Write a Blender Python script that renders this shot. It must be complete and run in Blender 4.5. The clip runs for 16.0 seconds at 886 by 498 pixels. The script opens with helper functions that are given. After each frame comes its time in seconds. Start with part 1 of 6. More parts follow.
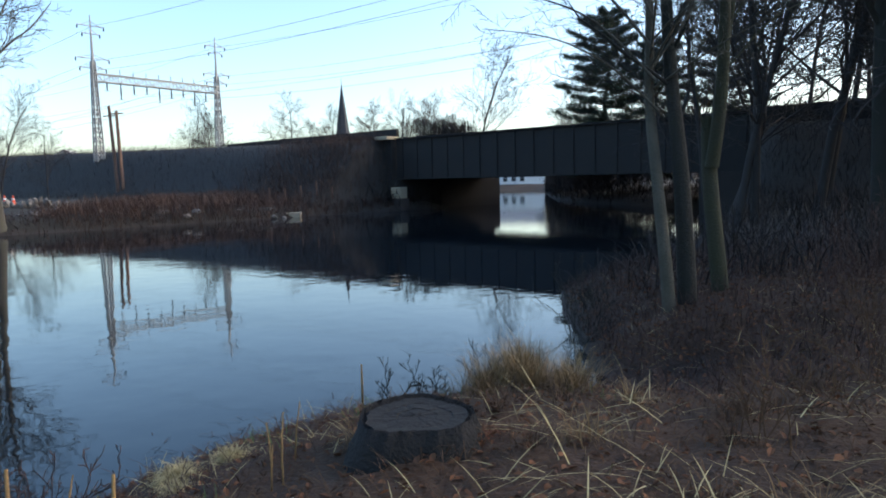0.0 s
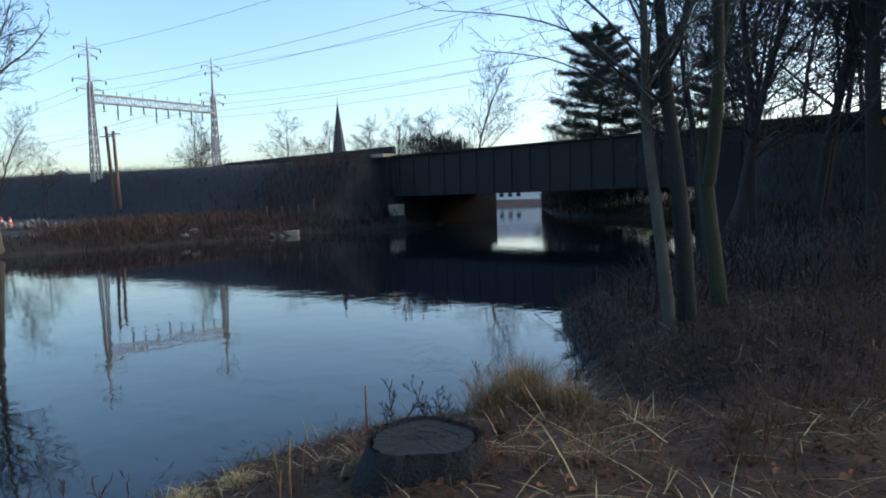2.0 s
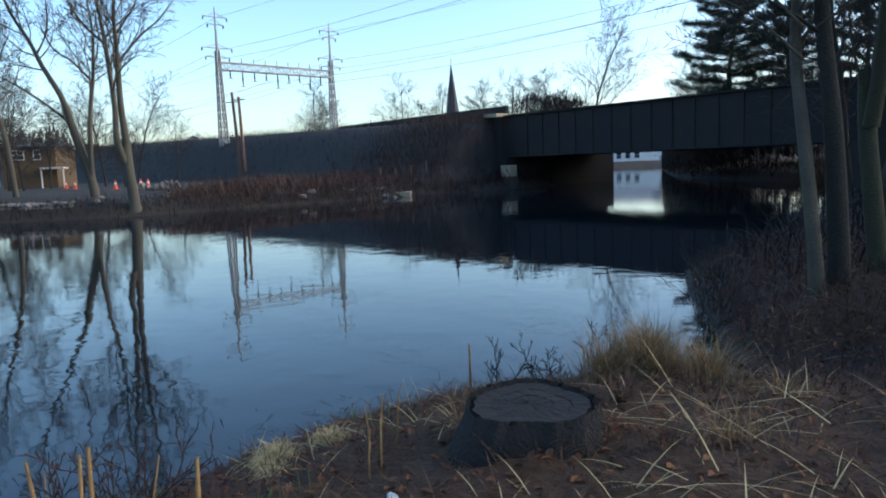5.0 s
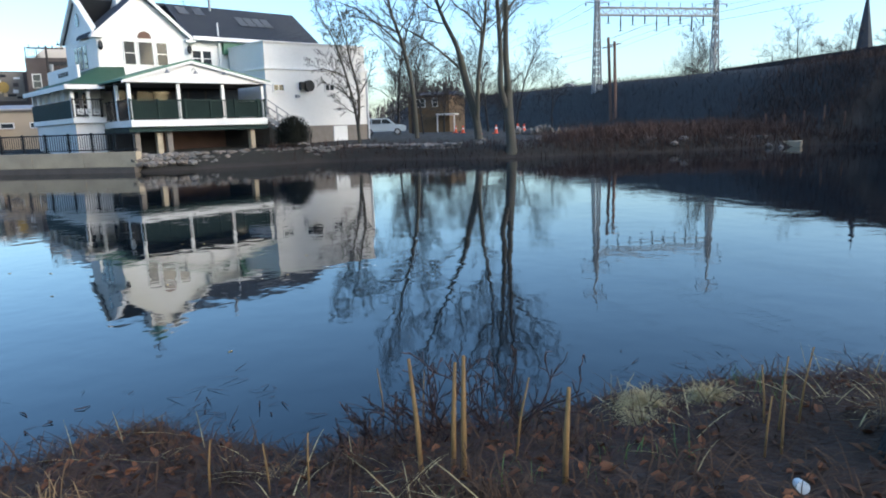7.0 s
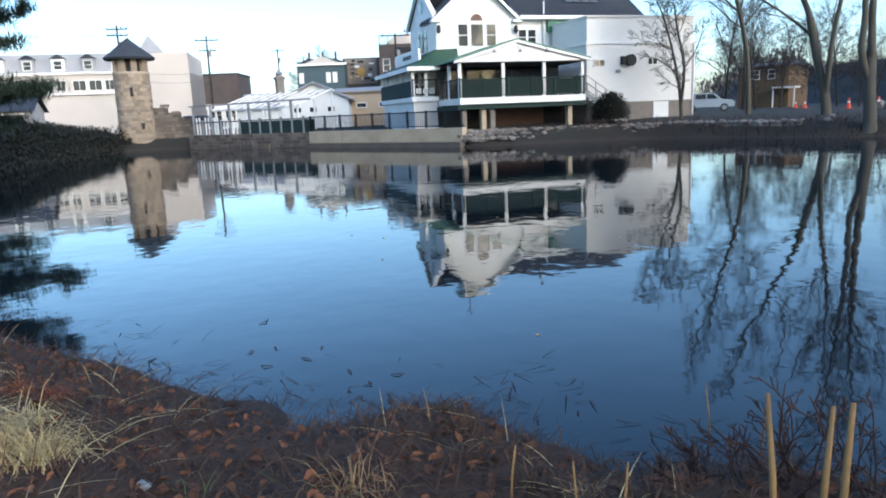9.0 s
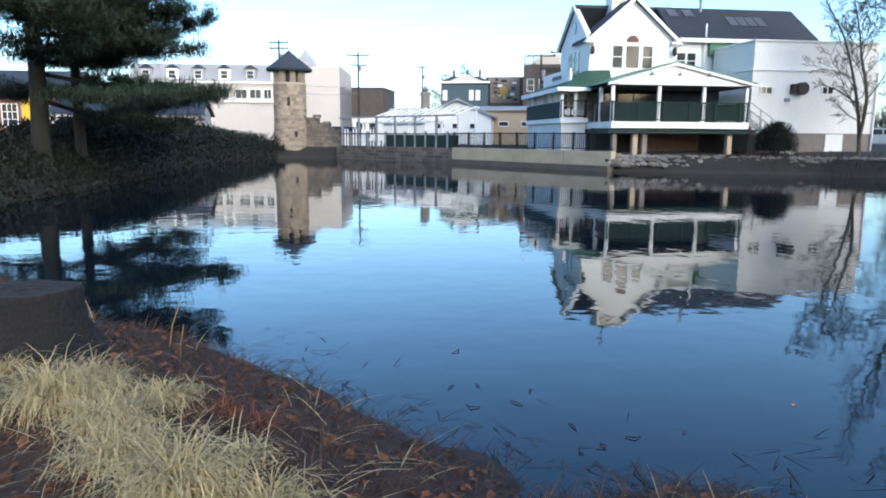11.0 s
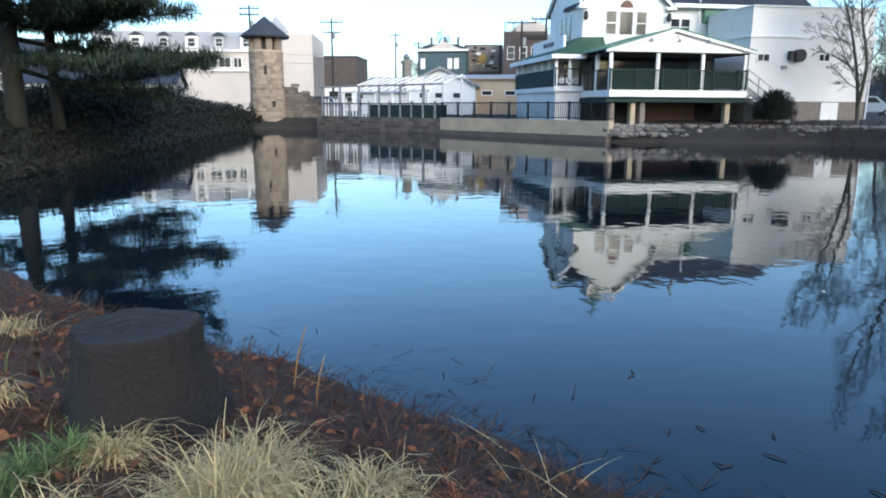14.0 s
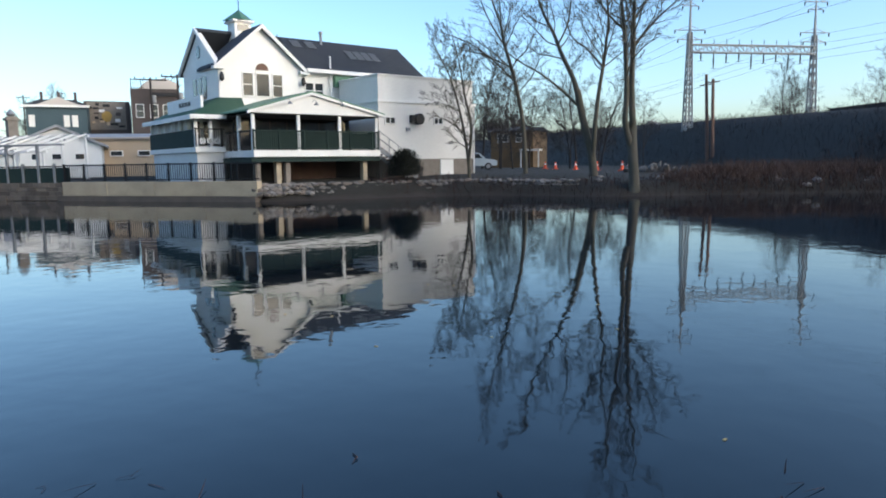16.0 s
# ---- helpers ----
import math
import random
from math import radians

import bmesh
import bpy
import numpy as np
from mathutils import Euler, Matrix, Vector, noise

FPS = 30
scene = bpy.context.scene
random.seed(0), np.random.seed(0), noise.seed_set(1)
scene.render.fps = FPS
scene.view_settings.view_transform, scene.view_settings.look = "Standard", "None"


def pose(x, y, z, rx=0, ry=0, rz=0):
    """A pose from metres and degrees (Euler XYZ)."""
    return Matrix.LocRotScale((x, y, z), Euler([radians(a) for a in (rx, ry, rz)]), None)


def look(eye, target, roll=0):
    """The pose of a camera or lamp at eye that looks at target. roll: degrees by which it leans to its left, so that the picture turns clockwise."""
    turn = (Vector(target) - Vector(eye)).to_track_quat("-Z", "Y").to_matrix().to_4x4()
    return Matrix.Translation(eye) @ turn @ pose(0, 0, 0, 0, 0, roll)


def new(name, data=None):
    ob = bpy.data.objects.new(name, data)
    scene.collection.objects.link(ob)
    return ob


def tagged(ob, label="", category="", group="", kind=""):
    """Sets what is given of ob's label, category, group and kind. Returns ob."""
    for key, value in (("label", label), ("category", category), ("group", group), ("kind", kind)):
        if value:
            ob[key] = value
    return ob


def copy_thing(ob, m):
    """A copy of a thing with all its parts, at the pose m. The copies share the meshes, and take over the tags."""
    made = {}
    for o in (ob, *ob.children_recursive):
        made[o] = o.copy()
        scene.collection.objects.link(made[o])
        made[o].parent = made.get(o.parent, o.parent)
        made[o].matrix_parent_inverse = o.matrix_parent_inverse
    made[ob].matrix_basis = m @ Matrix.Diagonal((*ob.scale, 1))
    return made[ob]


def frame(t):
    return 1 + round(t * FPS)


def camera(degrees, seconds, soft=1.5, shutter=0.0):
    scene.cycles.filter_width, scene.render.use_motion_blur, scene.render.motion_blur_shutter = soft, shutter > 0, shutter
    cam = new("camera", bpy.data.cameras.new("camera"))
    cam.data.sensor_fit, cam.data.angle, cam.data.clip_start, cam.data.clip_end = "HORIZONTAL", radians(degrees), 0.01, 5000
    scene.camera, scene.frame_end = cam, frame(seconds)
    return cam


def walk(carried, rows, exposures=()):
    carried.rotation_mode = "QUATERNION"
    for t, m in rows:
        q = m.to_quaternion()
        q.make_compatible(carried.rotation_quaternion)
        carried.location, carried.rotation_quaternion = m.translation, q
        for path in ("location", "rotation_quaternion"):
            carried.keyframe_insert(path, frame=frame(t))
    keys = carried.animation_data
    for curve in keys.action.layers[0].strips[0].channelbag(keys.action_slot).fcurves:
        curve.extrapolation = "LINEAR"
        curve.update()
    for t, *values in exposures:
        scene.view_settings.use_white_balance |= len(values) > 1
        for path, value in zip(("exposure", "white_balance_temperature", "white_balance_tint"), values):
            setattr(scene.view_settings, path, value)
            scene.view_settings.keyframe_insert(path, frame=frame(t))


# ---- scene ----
cam = camera(65.5, 16.0, soft=1.9)
ROWS = [
    (0, -0.000, -0.000, 2.200, 84.37, 1.25, 0.00),
    (0.5, -0.025, 0.018, 2.216, 84.47, 2.96, 1.12),
    (1, -0.040, 0.003, 2.219, 84.47, 3.61, 2.20),
    (1.5, -0.045, -0.025, 2.233, 85.43, 2.29, 1.84),
    (2, -0.045, -0.043, 2.255, 85.67, 1.91, -0.30),
    (2.5, -0.053, -0.049, 2.253, 85.98, 2.09, -4.01),
    (3, -0.023, -0.021, 2.238, 85.19, 1.26, -8.44),
    (5.5, -0.070, 0.645, 2.008, 82.60, 2.25, 17.14),
    (6, -0.162, 0.743, 1.950, 82.44, 1.78, 25.81),
    (6.5, -0.258, 0.817, 1.905, 81.06, 1.46, 33.26),
    (7, -0.351, 0.862, 1.873, 79.90, 1.90, 38.70),
    (7.5, -0.429, 0.919, 1.855, 79.84, 1.10, 46.33),
    (8, -0.532, 0.986, 1.850, 79.93, 1.26, 53.05),
    (8.5, -0.663, 1.053, 1.850, 78.92, 1.39, 57.99),
    (9, -0.795, 1.096, 1.839, 79.00, 2.33, 64.11),
    (9.5, -0.980, 1.074, 1.823, 77.28, -0.07, 66.33),
    (10, -1.217, 0.964, 1.812, 81.10, -0.53, 72.93),
    (12.5, -2.541, 0.095, 1.791, 79.96, 0.10, 76.01),
    (13, -2.810, -0.077, 1.791, 81.84, 0.57, 69.07),
    (13.5, -3.044, -0.212, 1.775, 81.68, 2.04, 71.20),
    (14, -3.298, -0.362, 1.795, 78.35, -0.26, 72.28),
    (14.5, -3.472, -0.568, 1.802, 77.53, -0.10, 73.02),
    (15, -3.579, -0.640, 1.800, 79.03, 3.60, 73.59),
    (15.5, -3.675, -0.578, 1.869, 80.51, 1.12, 60.74),
    (16, -3.703, -0.519, 1.945, 82.84, 0.79, 43.33),
]
EXPOSE = [(0.0, 1.55, 6900, 10), (1.0, 1.4, 6650, 9), (3.2, 1.2, 6700, 8), (5.5, 1.4, 6350, 7), (7.0, 1.4, 6100, 6), (9.0, 1.5, 5950, 6), (9.5, 1.7, 5950, 6), (10.0, 1.5, 5900, 6), (12.5, 1.65, 5850, 5),
          (13.2, 1.2, 5850, 5), (13.6, 1.2, 5850, 5), (14.1, 1.6, 5900, 5), (14.6, 1.75, 5900, 5), (15.4, 1.8, 5950, 6), (16.0, 1.1, 6300, 7)]
walk(cam, [(t, pose(x, y, z, rx, ry, rz)) for t, x, y, z, rx, ry, rz in ROWS], EXPOSE)

# ---- sky and sun ----
SUN_EL, SUN_AZ = 22.0, 78.0
world = bpy.data.worlds.new("sky")
world.use_nodes = True
scene.world = world
wn = world.node_tree.nodes
sky = wn.new("ShaderNodeTexSky")
sky.sky_type, sky.sun_disc = "NISHITA", False
sky.sun_elevation, sky.sun_rotation = radians(SUN_EL), radians(SUN_AZ)
sky.air_density, sky.dust_density, sky.ozone_density = 1.0, 2.0, 2.8
wn["Background"].inputs["Strength"].default_value = 0.15
deep = wn.new("ShaderNodeHueSaturation")
deep.inputs["Saturation"].default_value = 1.1
world.node_tree.links.new(sky.outputs[0], deep.inputs["Color"])
world.node_tree.links.new(deep.outputs[0], wn["Background"].inputs["Color"])
sun = new("sun", bpy.data.lights.new("sun", "SUN"))
sun.data.energy, sun.data.angle, sun.data.color = 0.65, radians(30), (1.0, 0.86, 0.7)
az, el = radians(SUN_AZ), radians(SUN_EL)
sun.matrix_world = look((0, 0, 60), Vector((0, 0, 60)) - Vector((math.sin(az) * math.cos(el), math.cos(az) * math.cos(el), math.sin(el))))

# ---- materials ----
def material(name, colour, rough=0.8, metal=0.0, spots=None, scale=3.0, fine=40.0, bump=0.15, amount=0.5, island=0.0, obrand=0.0, transmission=0.0):
    """A surface with variation at two scales: a broad stain towards the colour spots, and a fine grain in colour and relief."""
    mat = bpy.data.materials.new(name)
    mat.use_nodes = True
    nt = mat.node_tree
    n, l = nt.nodes, nt.links
    bsdf = n["Principled BSDF"]
    bsdf.inputs["Roughness"].default_value, bsdf.inputs["Metallic"].default_value = rough, metal
    if transmission:
        bsdf.inputs["Transmission Weight"].default_value = transmission
    geo = n.new("ShaderNodeNewGeometry")
    def noise_at(s, detail):
        tex = n.new("ShaderNodeTexNoise")
        tex.inputs["Scale"].default_value, tex.inputs["Detail"].default_value = s, detail
        l.new(geo.outputs["Position"], tex.inputs["Vector"])
        return tex
    big, small = noise_at(scale, 4), noise_at(fine, 3)
    ramp = n.new("ShaderNodeValToRGB")
    ramp.color_ramp.elements[0].position, ramp.color_ramp.elements[1].position = 0.38, 0.68
    l.new(big.outputs["Fac"], ramp.inputs["Fac"])
    mix = n.new("ShaderNodeMix")
    mix.data_type = "RGBA"
    mix.inputs["A"].default_value = (*colour, 1)
    mix.inputs["B"].default_value = (*(spots or [c * 0.7 for c in colour]), 1)
    scaled = n.new("ShaderNodeMath")
    scaled.operation = "MULTIPLY"
    scaled.inputs[1].default_value = amount
    l.new(ramp.outputs["Color"], scaled.inputs[0])
    l.new(scaled.outputs[0], mix.inputs["Factor"])
    hsv = n.new("ShaderNodeHueSaturation")
    l.new(mix.outputs["Result"], hsv.inputs["Color"])
    val = n.new("ShaderNodeMapRange")
    val.inputs["To Min"].default_value, val.inputs["To Max"].default_value = 0.78, 1.22
    l.new(small.outputs["Fac"], val.inputs["Value"])
    last = val.outputs["Result"]
    for amount_of, node_name, socket in ((island, "ShaderNodeNewGeometry", "Random Per Island"), (obrand, "ShaderNodeObjectInfo", "Random")):
        if amount_of:
            info = n.new(node_name)
            spread = n.new("ShaderNodeMapRange")
            spread.inputs["To Min"].default_value, spread.inputs["To Max"].default_value = 1 - amount_of, 1 + amount_of
            l.new(info.outputs[socket], spread.inputs["Value"])
            times = n.new("ShaderNodeMath")
            times.operation = "MULTIPLY"
            l.new(last, times.inputs[0])
            l.new(spread.outputs["Result"], times.inputs[1])
            last = times.outputs[0]
    l.new(last, hsv.inputs["Value"])
    l.new(hsv.outputs["Color"], bsdf.inputs["Base Color"])
    if bump:
        bmp = n.new("ShaderNodeBump")
        bmp.inputs["Strength"].default_value, bmp.inputs["Distance"].default_value = bump, 0.03
        l.new(small.outputs["Fac"], bmp.inputs["Height"])
        l.new(bmp.outputs["Normal"], bsdf.inputs["Normal"])
    return mat


M = {
    "white": material("white_paint", (0.78, 0.77, 0.74), 0.55, spots=(0.66, 0.64, 0.6), scale=0.5, fine=25, bump=0.05),
    "stucco": material("white_stucco", (0.76, 0.74, 0.7), 0.85, spots=(0.62, 0.6, 0.57), scale=0.4, fine=18, bump=0.2),
    "slate": material("dark_slate_roofing", (0.03, 0.036, 0.048), 0.9, spots=(0.042, 0.047, 0.055), scale=0.8, fine=14),
    "green_roof": material("green_roofing", (0.07, 0.17, 0.1), 0.6, spots=(0.1, 0.19, 0.13), scale=0.7, fine=14),
    "green_paint": material("dark_green_paint", (0.012, 0.03, 0.025), 0.85, scale=1.0),
    "iron": material("black_iron", (0.015, 0.015, 0.017), 0.5, 0.3, scale=2.0),
    "steel": material("galvanised_steel", (0.26, 0.27, 0.28), 0.6, 0.2, spots=(0.2, 0.2, 0.2), scale=0.6),
    "glass": material("dark_glass", (0.03, 0.035, 0.04), 0.05, scale=0.3, bump=0),
    # shade inside porch and tower openings, put into the colour; also dark mural paint
    "shade": material("dark_interior_shade", (0.03, 0.028, 0.026), 0.9),
    "concrete": material("weathered_concrete", (0.44, 0.36, 0.25), 0.9, spots=(0.27, 0.22, 0.16), scale=0.9, fine=20, bump=0.3),
    "stone": material("field_stone", (0.16, 0.13, 0.105), 0.95, spots=(0.09, 0.08, 0.07), scale=1.5, fine=20, bump=0.5, obrand=0.35, island=0.35),
    "tower_stone": material("tan_tower_stone", (0.3, 0.235, 0.17), 0.9, spots=(0.19, 0.165, 0.14), scale=1.2, fine=20, bump=0.4, island=0.3, obrand=0.3),
    "mortar": material("grey_mortar", (0.22, 0.19, 0.16), 0.95, fine=30),
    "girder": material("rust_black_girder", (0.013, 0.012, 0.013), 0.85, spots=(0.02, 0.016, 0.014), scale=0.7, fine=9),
    "brick": material("red_brick", (0.2, 0.085, 0.055), 0.9, spots=(0.16, 0.08, 0.055), scale=1.2, fine=25),
    "soot_brick": material("old_dark_brick", (0.08, 0.063, 0.058), 0.9, spots=(0.05, 0.042, 0.04), scale=0.8),
    "bark": material("grey_bark", (0.02, 0.018, 0.015), 0.95, spots=(0.014, 0.016, 0.009), scale=2.5, fine=30, bump=0.6),
    "far_bark": material("far_twigs", (0.03, 0.026, 0.025), 0.95, spots=(0.021, 0.018, 0.018), scale=0.4, fine=6, bump=0),
    "pine": material("pine_needles", (0.022, 0.04, 0.026), 0.85, spots=(0.034, 0.05, 0.026), scale=1.2, island=0.4, bump=0),
    "rust_wood": material("weathered_wood", (0.16, 0.09, 0.065), 0.9, spots=(0.1, 0.065, 0.05), scale=2.0),
    "orange": material("orange_plastic", (0.75, 0.09, 0.03), 0.5, scale=4.0, amount=0.3),
}


def water_material():
    mat = bpy.data.materials.new("still_pond_water")
    mat.use_nodes = True
    n, l = mat.node_tree.nodes, mat.node_tree.links
    bsdf = n["Principled BSDF"]
    bsdf.inputs["Base Color"].default_value = (0.006, 0.011, 0.015, 1)
    bsdf.inputs["Roughness"].default_value, bsdf.inputs["IOR"].default_value = 0.03, 1.4
    geo, maps = n.new("ShaderNodeNewGeometry"), n.new("ShaderNodeMapping")
    maps.inputs["Scale"].default_value = (1.0, 1.0, 1.0)
    l.new(geo.outputs["Position"], maps.inputs["Vector"])
    swell, ripple = n.new("ShaderNodeTexNoise"), n.new("ShaderNodeTexNoise")
    swell.inputs["Scale"].default_value, ripple.inputs["Scale"].default_value = 0.55, 2.6
    ripple.inputs["Detail"].default_value = 2
    add = n.new("ShaderNodeMath")
    add.operation = "MULTIPLY_ADD"
    add.inputs[1].default_value = 2.2
    for tex in (swell, ripple):
        l.new(maps.outputs["Vector"], tex.inputs["Vector"])
    l.new(swell.outputs["Fac"], add.inputs[0])
    l.new(ripple.outputs["Fac"], add.inputs[2])
    bump = n.new("ShaderNodeBump")
    bump.inputs["Strength"].default_value, bump.inputs["Distance"].default_value = 0.22, 0.012
    l.new(add.outputs[0], bump.inputs["Height"])
    l.new(bump.outputs["Normal"], bsdf.inputs["Normal"])
    return mat


def ground_material():
    """Leaf litter on the banks, wet mud at the waterline, gravel on the far lot, darker on the embankment and west
    bank; the east wood's shade is in the colour.
    """
    mat = material("leaf_litter_and_soil", (0.075, 0.034, 0.014), 0.95, spots=(0.032, 0.016, 0.009), scale=0.9, fine=28, bump=0.8, amount=0.85)
    n, l = mat.node_tree.nodes, mat.node_tree.links
    bsdf = n["Principled BSDF"]
    col = bsdf.inputs["Base Color"].links[0].from_socket
    geo = n.new("ShaderNodeNewGeometry")
    axes = n.new("ShaderNodeSeparateXYZ")
    l.new(geo.outputs["Position"], axes.inputs[0])
    def zone(socket, a, b):
        r = n.new("ShaderNodeMapRange")
        r.interpolation_type = "SMOOTHSTEP"
        r.inputs["From Min"].default_value, r.inputs["From Max"].default_value = a, b
        l.new(socket, r.inputs["Value"])
        return r.outputs["Result"]
    def over(base, factor, colour):
        mix = n.new("ShaderNodeMix")
        mix.data_type = "RGBA"
        mix.inputs["B"].default_value = (*colour, 1)
        l.new(base, mix.inputs["A"])
        l.new(factor, mix.inputs["Factor"])
        return mix.outputs["Result"]
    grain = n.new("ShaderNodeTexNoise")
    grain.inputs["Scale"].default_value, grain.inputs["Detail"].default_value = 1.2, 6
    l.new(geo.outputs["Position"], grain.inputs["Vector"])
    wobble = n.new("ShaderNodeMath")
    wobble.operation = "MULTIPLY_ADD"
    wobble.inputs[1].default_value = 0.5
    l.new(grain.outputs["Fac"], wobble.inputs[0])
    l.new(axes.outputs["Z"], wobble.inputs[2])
    col = over(col, zone(axes.outputs["Y"], 30, 37), (0.052, 0.044, 0.037))
    # shade below the eastern trees, painted as a darker ground colour
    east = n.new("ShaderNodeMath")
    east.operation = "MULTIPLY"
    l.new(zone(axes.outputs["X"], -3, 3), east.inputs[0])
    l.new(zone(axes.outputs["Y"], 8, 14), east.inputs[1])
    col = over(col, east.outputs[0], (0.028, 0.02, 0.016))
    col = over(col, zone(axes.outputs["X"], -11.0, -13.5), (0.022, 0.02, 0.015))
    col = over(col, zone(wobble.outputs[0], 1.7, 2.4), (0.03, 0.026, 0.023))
    wet = zone(wobble.outputs[0], 0.55, 0.28)
    col = over(col, wet, (0.035, 0.027, 0.022))
    l.new(col, bsdf.inputs["Base Color"])
    return mat


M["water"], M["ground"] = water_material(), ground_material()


# ---- building helpers ----
def part(name, bm, mat, parent=None, label="", smooth=False):
    """Link a bmesh as one mesh object, under a thing or a part."""
    me = bpy.data.meshes.new(name)
    bm.to_mesh(me)
    bm.free()
    me.materials.append(mat)
    if smooth:
        me.polygons.foreach_set("use_smooth", [True] * len(me.polygons))
    ob = new(name, me)
    ob.parent = parent
    return tagged(ob, label)


def thing(name, label, category, m=None, group="", kind=""):
    ob = new(name)
    ob.empty_display_size = 0.2
    if m:
        ob.matrix_basis = m
    return tagged(ob, label, category, group, kind)


def block(bm, x0, x1, y0, y1, z0, z1, bevel=0.0, m=None):
    m = m or Matrix.Identity(4)
    vs = [bm.verts.new(m @ Vector((x, y, z))) for z in (z0, z1) for x, y in ((x0, y0), (x1, y0), (x1, y1), (x0, y1))]
    fs = [bm.faces.new([vs[i] for i in q]) for q in ((3, 2, 1, 0), (4, 5, 6, 7), (0, 1, 5, 4), (1, 2, 6, 5), (2, 3, 7, 6), (3, 0, 4, 7))]
    if bevel:
        bmesh.ops.bevel(bm, geom=list({e for f in fs for e in f.edges}), offset=bevel, segments=1, affect="EDGES")
    return bm


def box(x0, x1, y0, y1, z0, z1, bevel=0.0, m=None):
    return block(bmesh.new(), x0, x1, y0, y1, z0, z1, bevel, m)


def prism(bm, outline, axis, a, b):
    """An outline of two coordinates pushed along an axis ('x', 'y' or 'z') from a to b."""
    put = {"x": lambda p, c: (c, p[0], p[1]), "y": lambda p, c: (p[0], c, p[1]), "z": lambda p, c: (p[0], p[1], c)}[axis]
    lo, hi = [bm.verts.new(put(p, a)) for p in outline], [bm.verts.new(put(p, b)) for p in outline]
    k = len(outline)
    bm.faces.new(lo[::-1]), bm.faces.new(hi)
    for i in range(k):
        bm.faces.new((lo[i], lo[(i + 1) % k], hi[(i + 1) % k], hi[i]))
    bmesh.ops.recalc_face_normals(bm, faces=bm.faces)
    return bm


def tube(bm, path, radii, sides=6):
    """A tapered tube through the points of a path."""
    rings, up = [], Vector((0.3, 0.5, 0.81))
    for i, p in enumerate(path):
        way = (path[min(i + 1, len(path) - 1)] - path[max(i - 1, 0)]).normalized()
        a = way.cross(up)
        a = a.normalized() if a.length > 1e-4 else Vector((1, 0, 0))
        b = way.cross(a)
        rings.append([bm.verts.new(p + (a * math.cos(w) + b * math.sin(w)) * radii[i]) for w in (2 * math.pi * k / sides for k in range(sides))])
    for lo, hi in zip(rings, rings[1:]):
        for k in range(sides):
            bm.faces.new((lo[k], lo[(k + 1) % sides], hi[(k + 1) % sides], hi[k]))
    bm.faces.new(rings[0][::-1]), bm.faces.new(rings[-1])
    return bm


def rod(bm, a, b, r, sides=6):
    return tube(bm, [Vector(a), Vector(b)], [r, r], sides)

# ---- ground and water ----
SHORE = [(-1, 54.5), (-5, 51), (-10, 46), (-17, 38.5), (-22.5, 32.6), (-28, 31.0), (-31.8, 28.8), (-34.4, 22.4), (-35.7, 19.6), (-40.3, 17.35),
         (-48.1, 14.0), (-54.2, 10.85), (-60.6, 7.5), (-61.7, 5.2), (-61.5, 2.4), (-56, 0.5), (-48, -1.5), (-40, -2.6), (-32, -4.1), (-22, -5.6), (-15, -4.6),
         (-11.4, -2.5), (-9.8, -1.4), (-8.8, -0.74), (-8.4, -0.35), (-8.0, 0.06), (-7.5, 0.35), (-7.1, 0.6), (-6.5, 1.06), (-6.0, 1.25), (-5.6, 1.45),
         (-5.2, 1.85), (-4.7, 1.93), (-4.62, 2.25), (-4.7, 2.65), (-4.4, 3.0), (-3.9, 3.02), (-3.4, 3.3), (-3.3, 3.65), (-3.1, 3.95), (-2.65, 4.3),
         (-2.3, 5.0), (-2.0, 5.5), (-1.5, 5.95), (-0.9, 6.4), (0.0, 6.85), (0.3, 7.15), (0.8, 7.45), (1.25, 7.45), (1.4, 7.1), (1.55, 6.8), (2.3, 6.72),
         (2.4, 6.98), (1.8, 7.22), (1.68, 7.9), (1.8, 9.3), (1.9, 10.9), (2.2, 13.2), (6, 19.5),
         (13, 30), (17, 36), (16, 48), (12.5, 62), (12, 75), (15, 100), (22, 150), (10, 150), (7.5, 110), (6, 84), (4, 70), (1, 60)]
RAIL_AT, RAIL_WAY = np.array((-3.3, 54.0)), np.array((0.76, -0.65))


def shore_distance(x, y):
    """Metres from the waterline, positive on land."""
    p = np.stack([x, y], -1)
    best, inside = np.full(x.shape, 1e9), np.zeros(x.shape, bool)
    for (ax, ay), (bx, by) in zip(SHORE, SHORE[1:] + SHORE[:1]):
        a, d = np.array((ax, ay)), np.array((bx - ax, by - ay))
        t = np.clip(((p - a) @ d) / (d @ d), 0, 1)
        best = np.minimum(best, np.linalg.norm(p - a - t[..., None] * d, axis=-1))
        inside ^= ((ay > y) != (by > y)) & (x < d[0] * (y - ay) / (d[1] if d[1] else 1e-9) + ax)
    return np.where(inside, -best, best)


def smooth(v, a, b):
    t = np.clip((v - a) / (b - a), 0, 1)
    return t * t * (3 - 2 * t)


def wave(x, y, size, seed):
    rng = np.random.RandomState(seed)
    out = 0
    for _ in range(7):
        a, f, ph = rng.uniform(0, 6.28), rng.uniform(0.6, 1.6) / size, rng.uniform(0, 6.28)
        out = out + np.sin((x * np.cos(a) + y * np.sin(a)) * f * 6.28 + ph)
    return out / 7


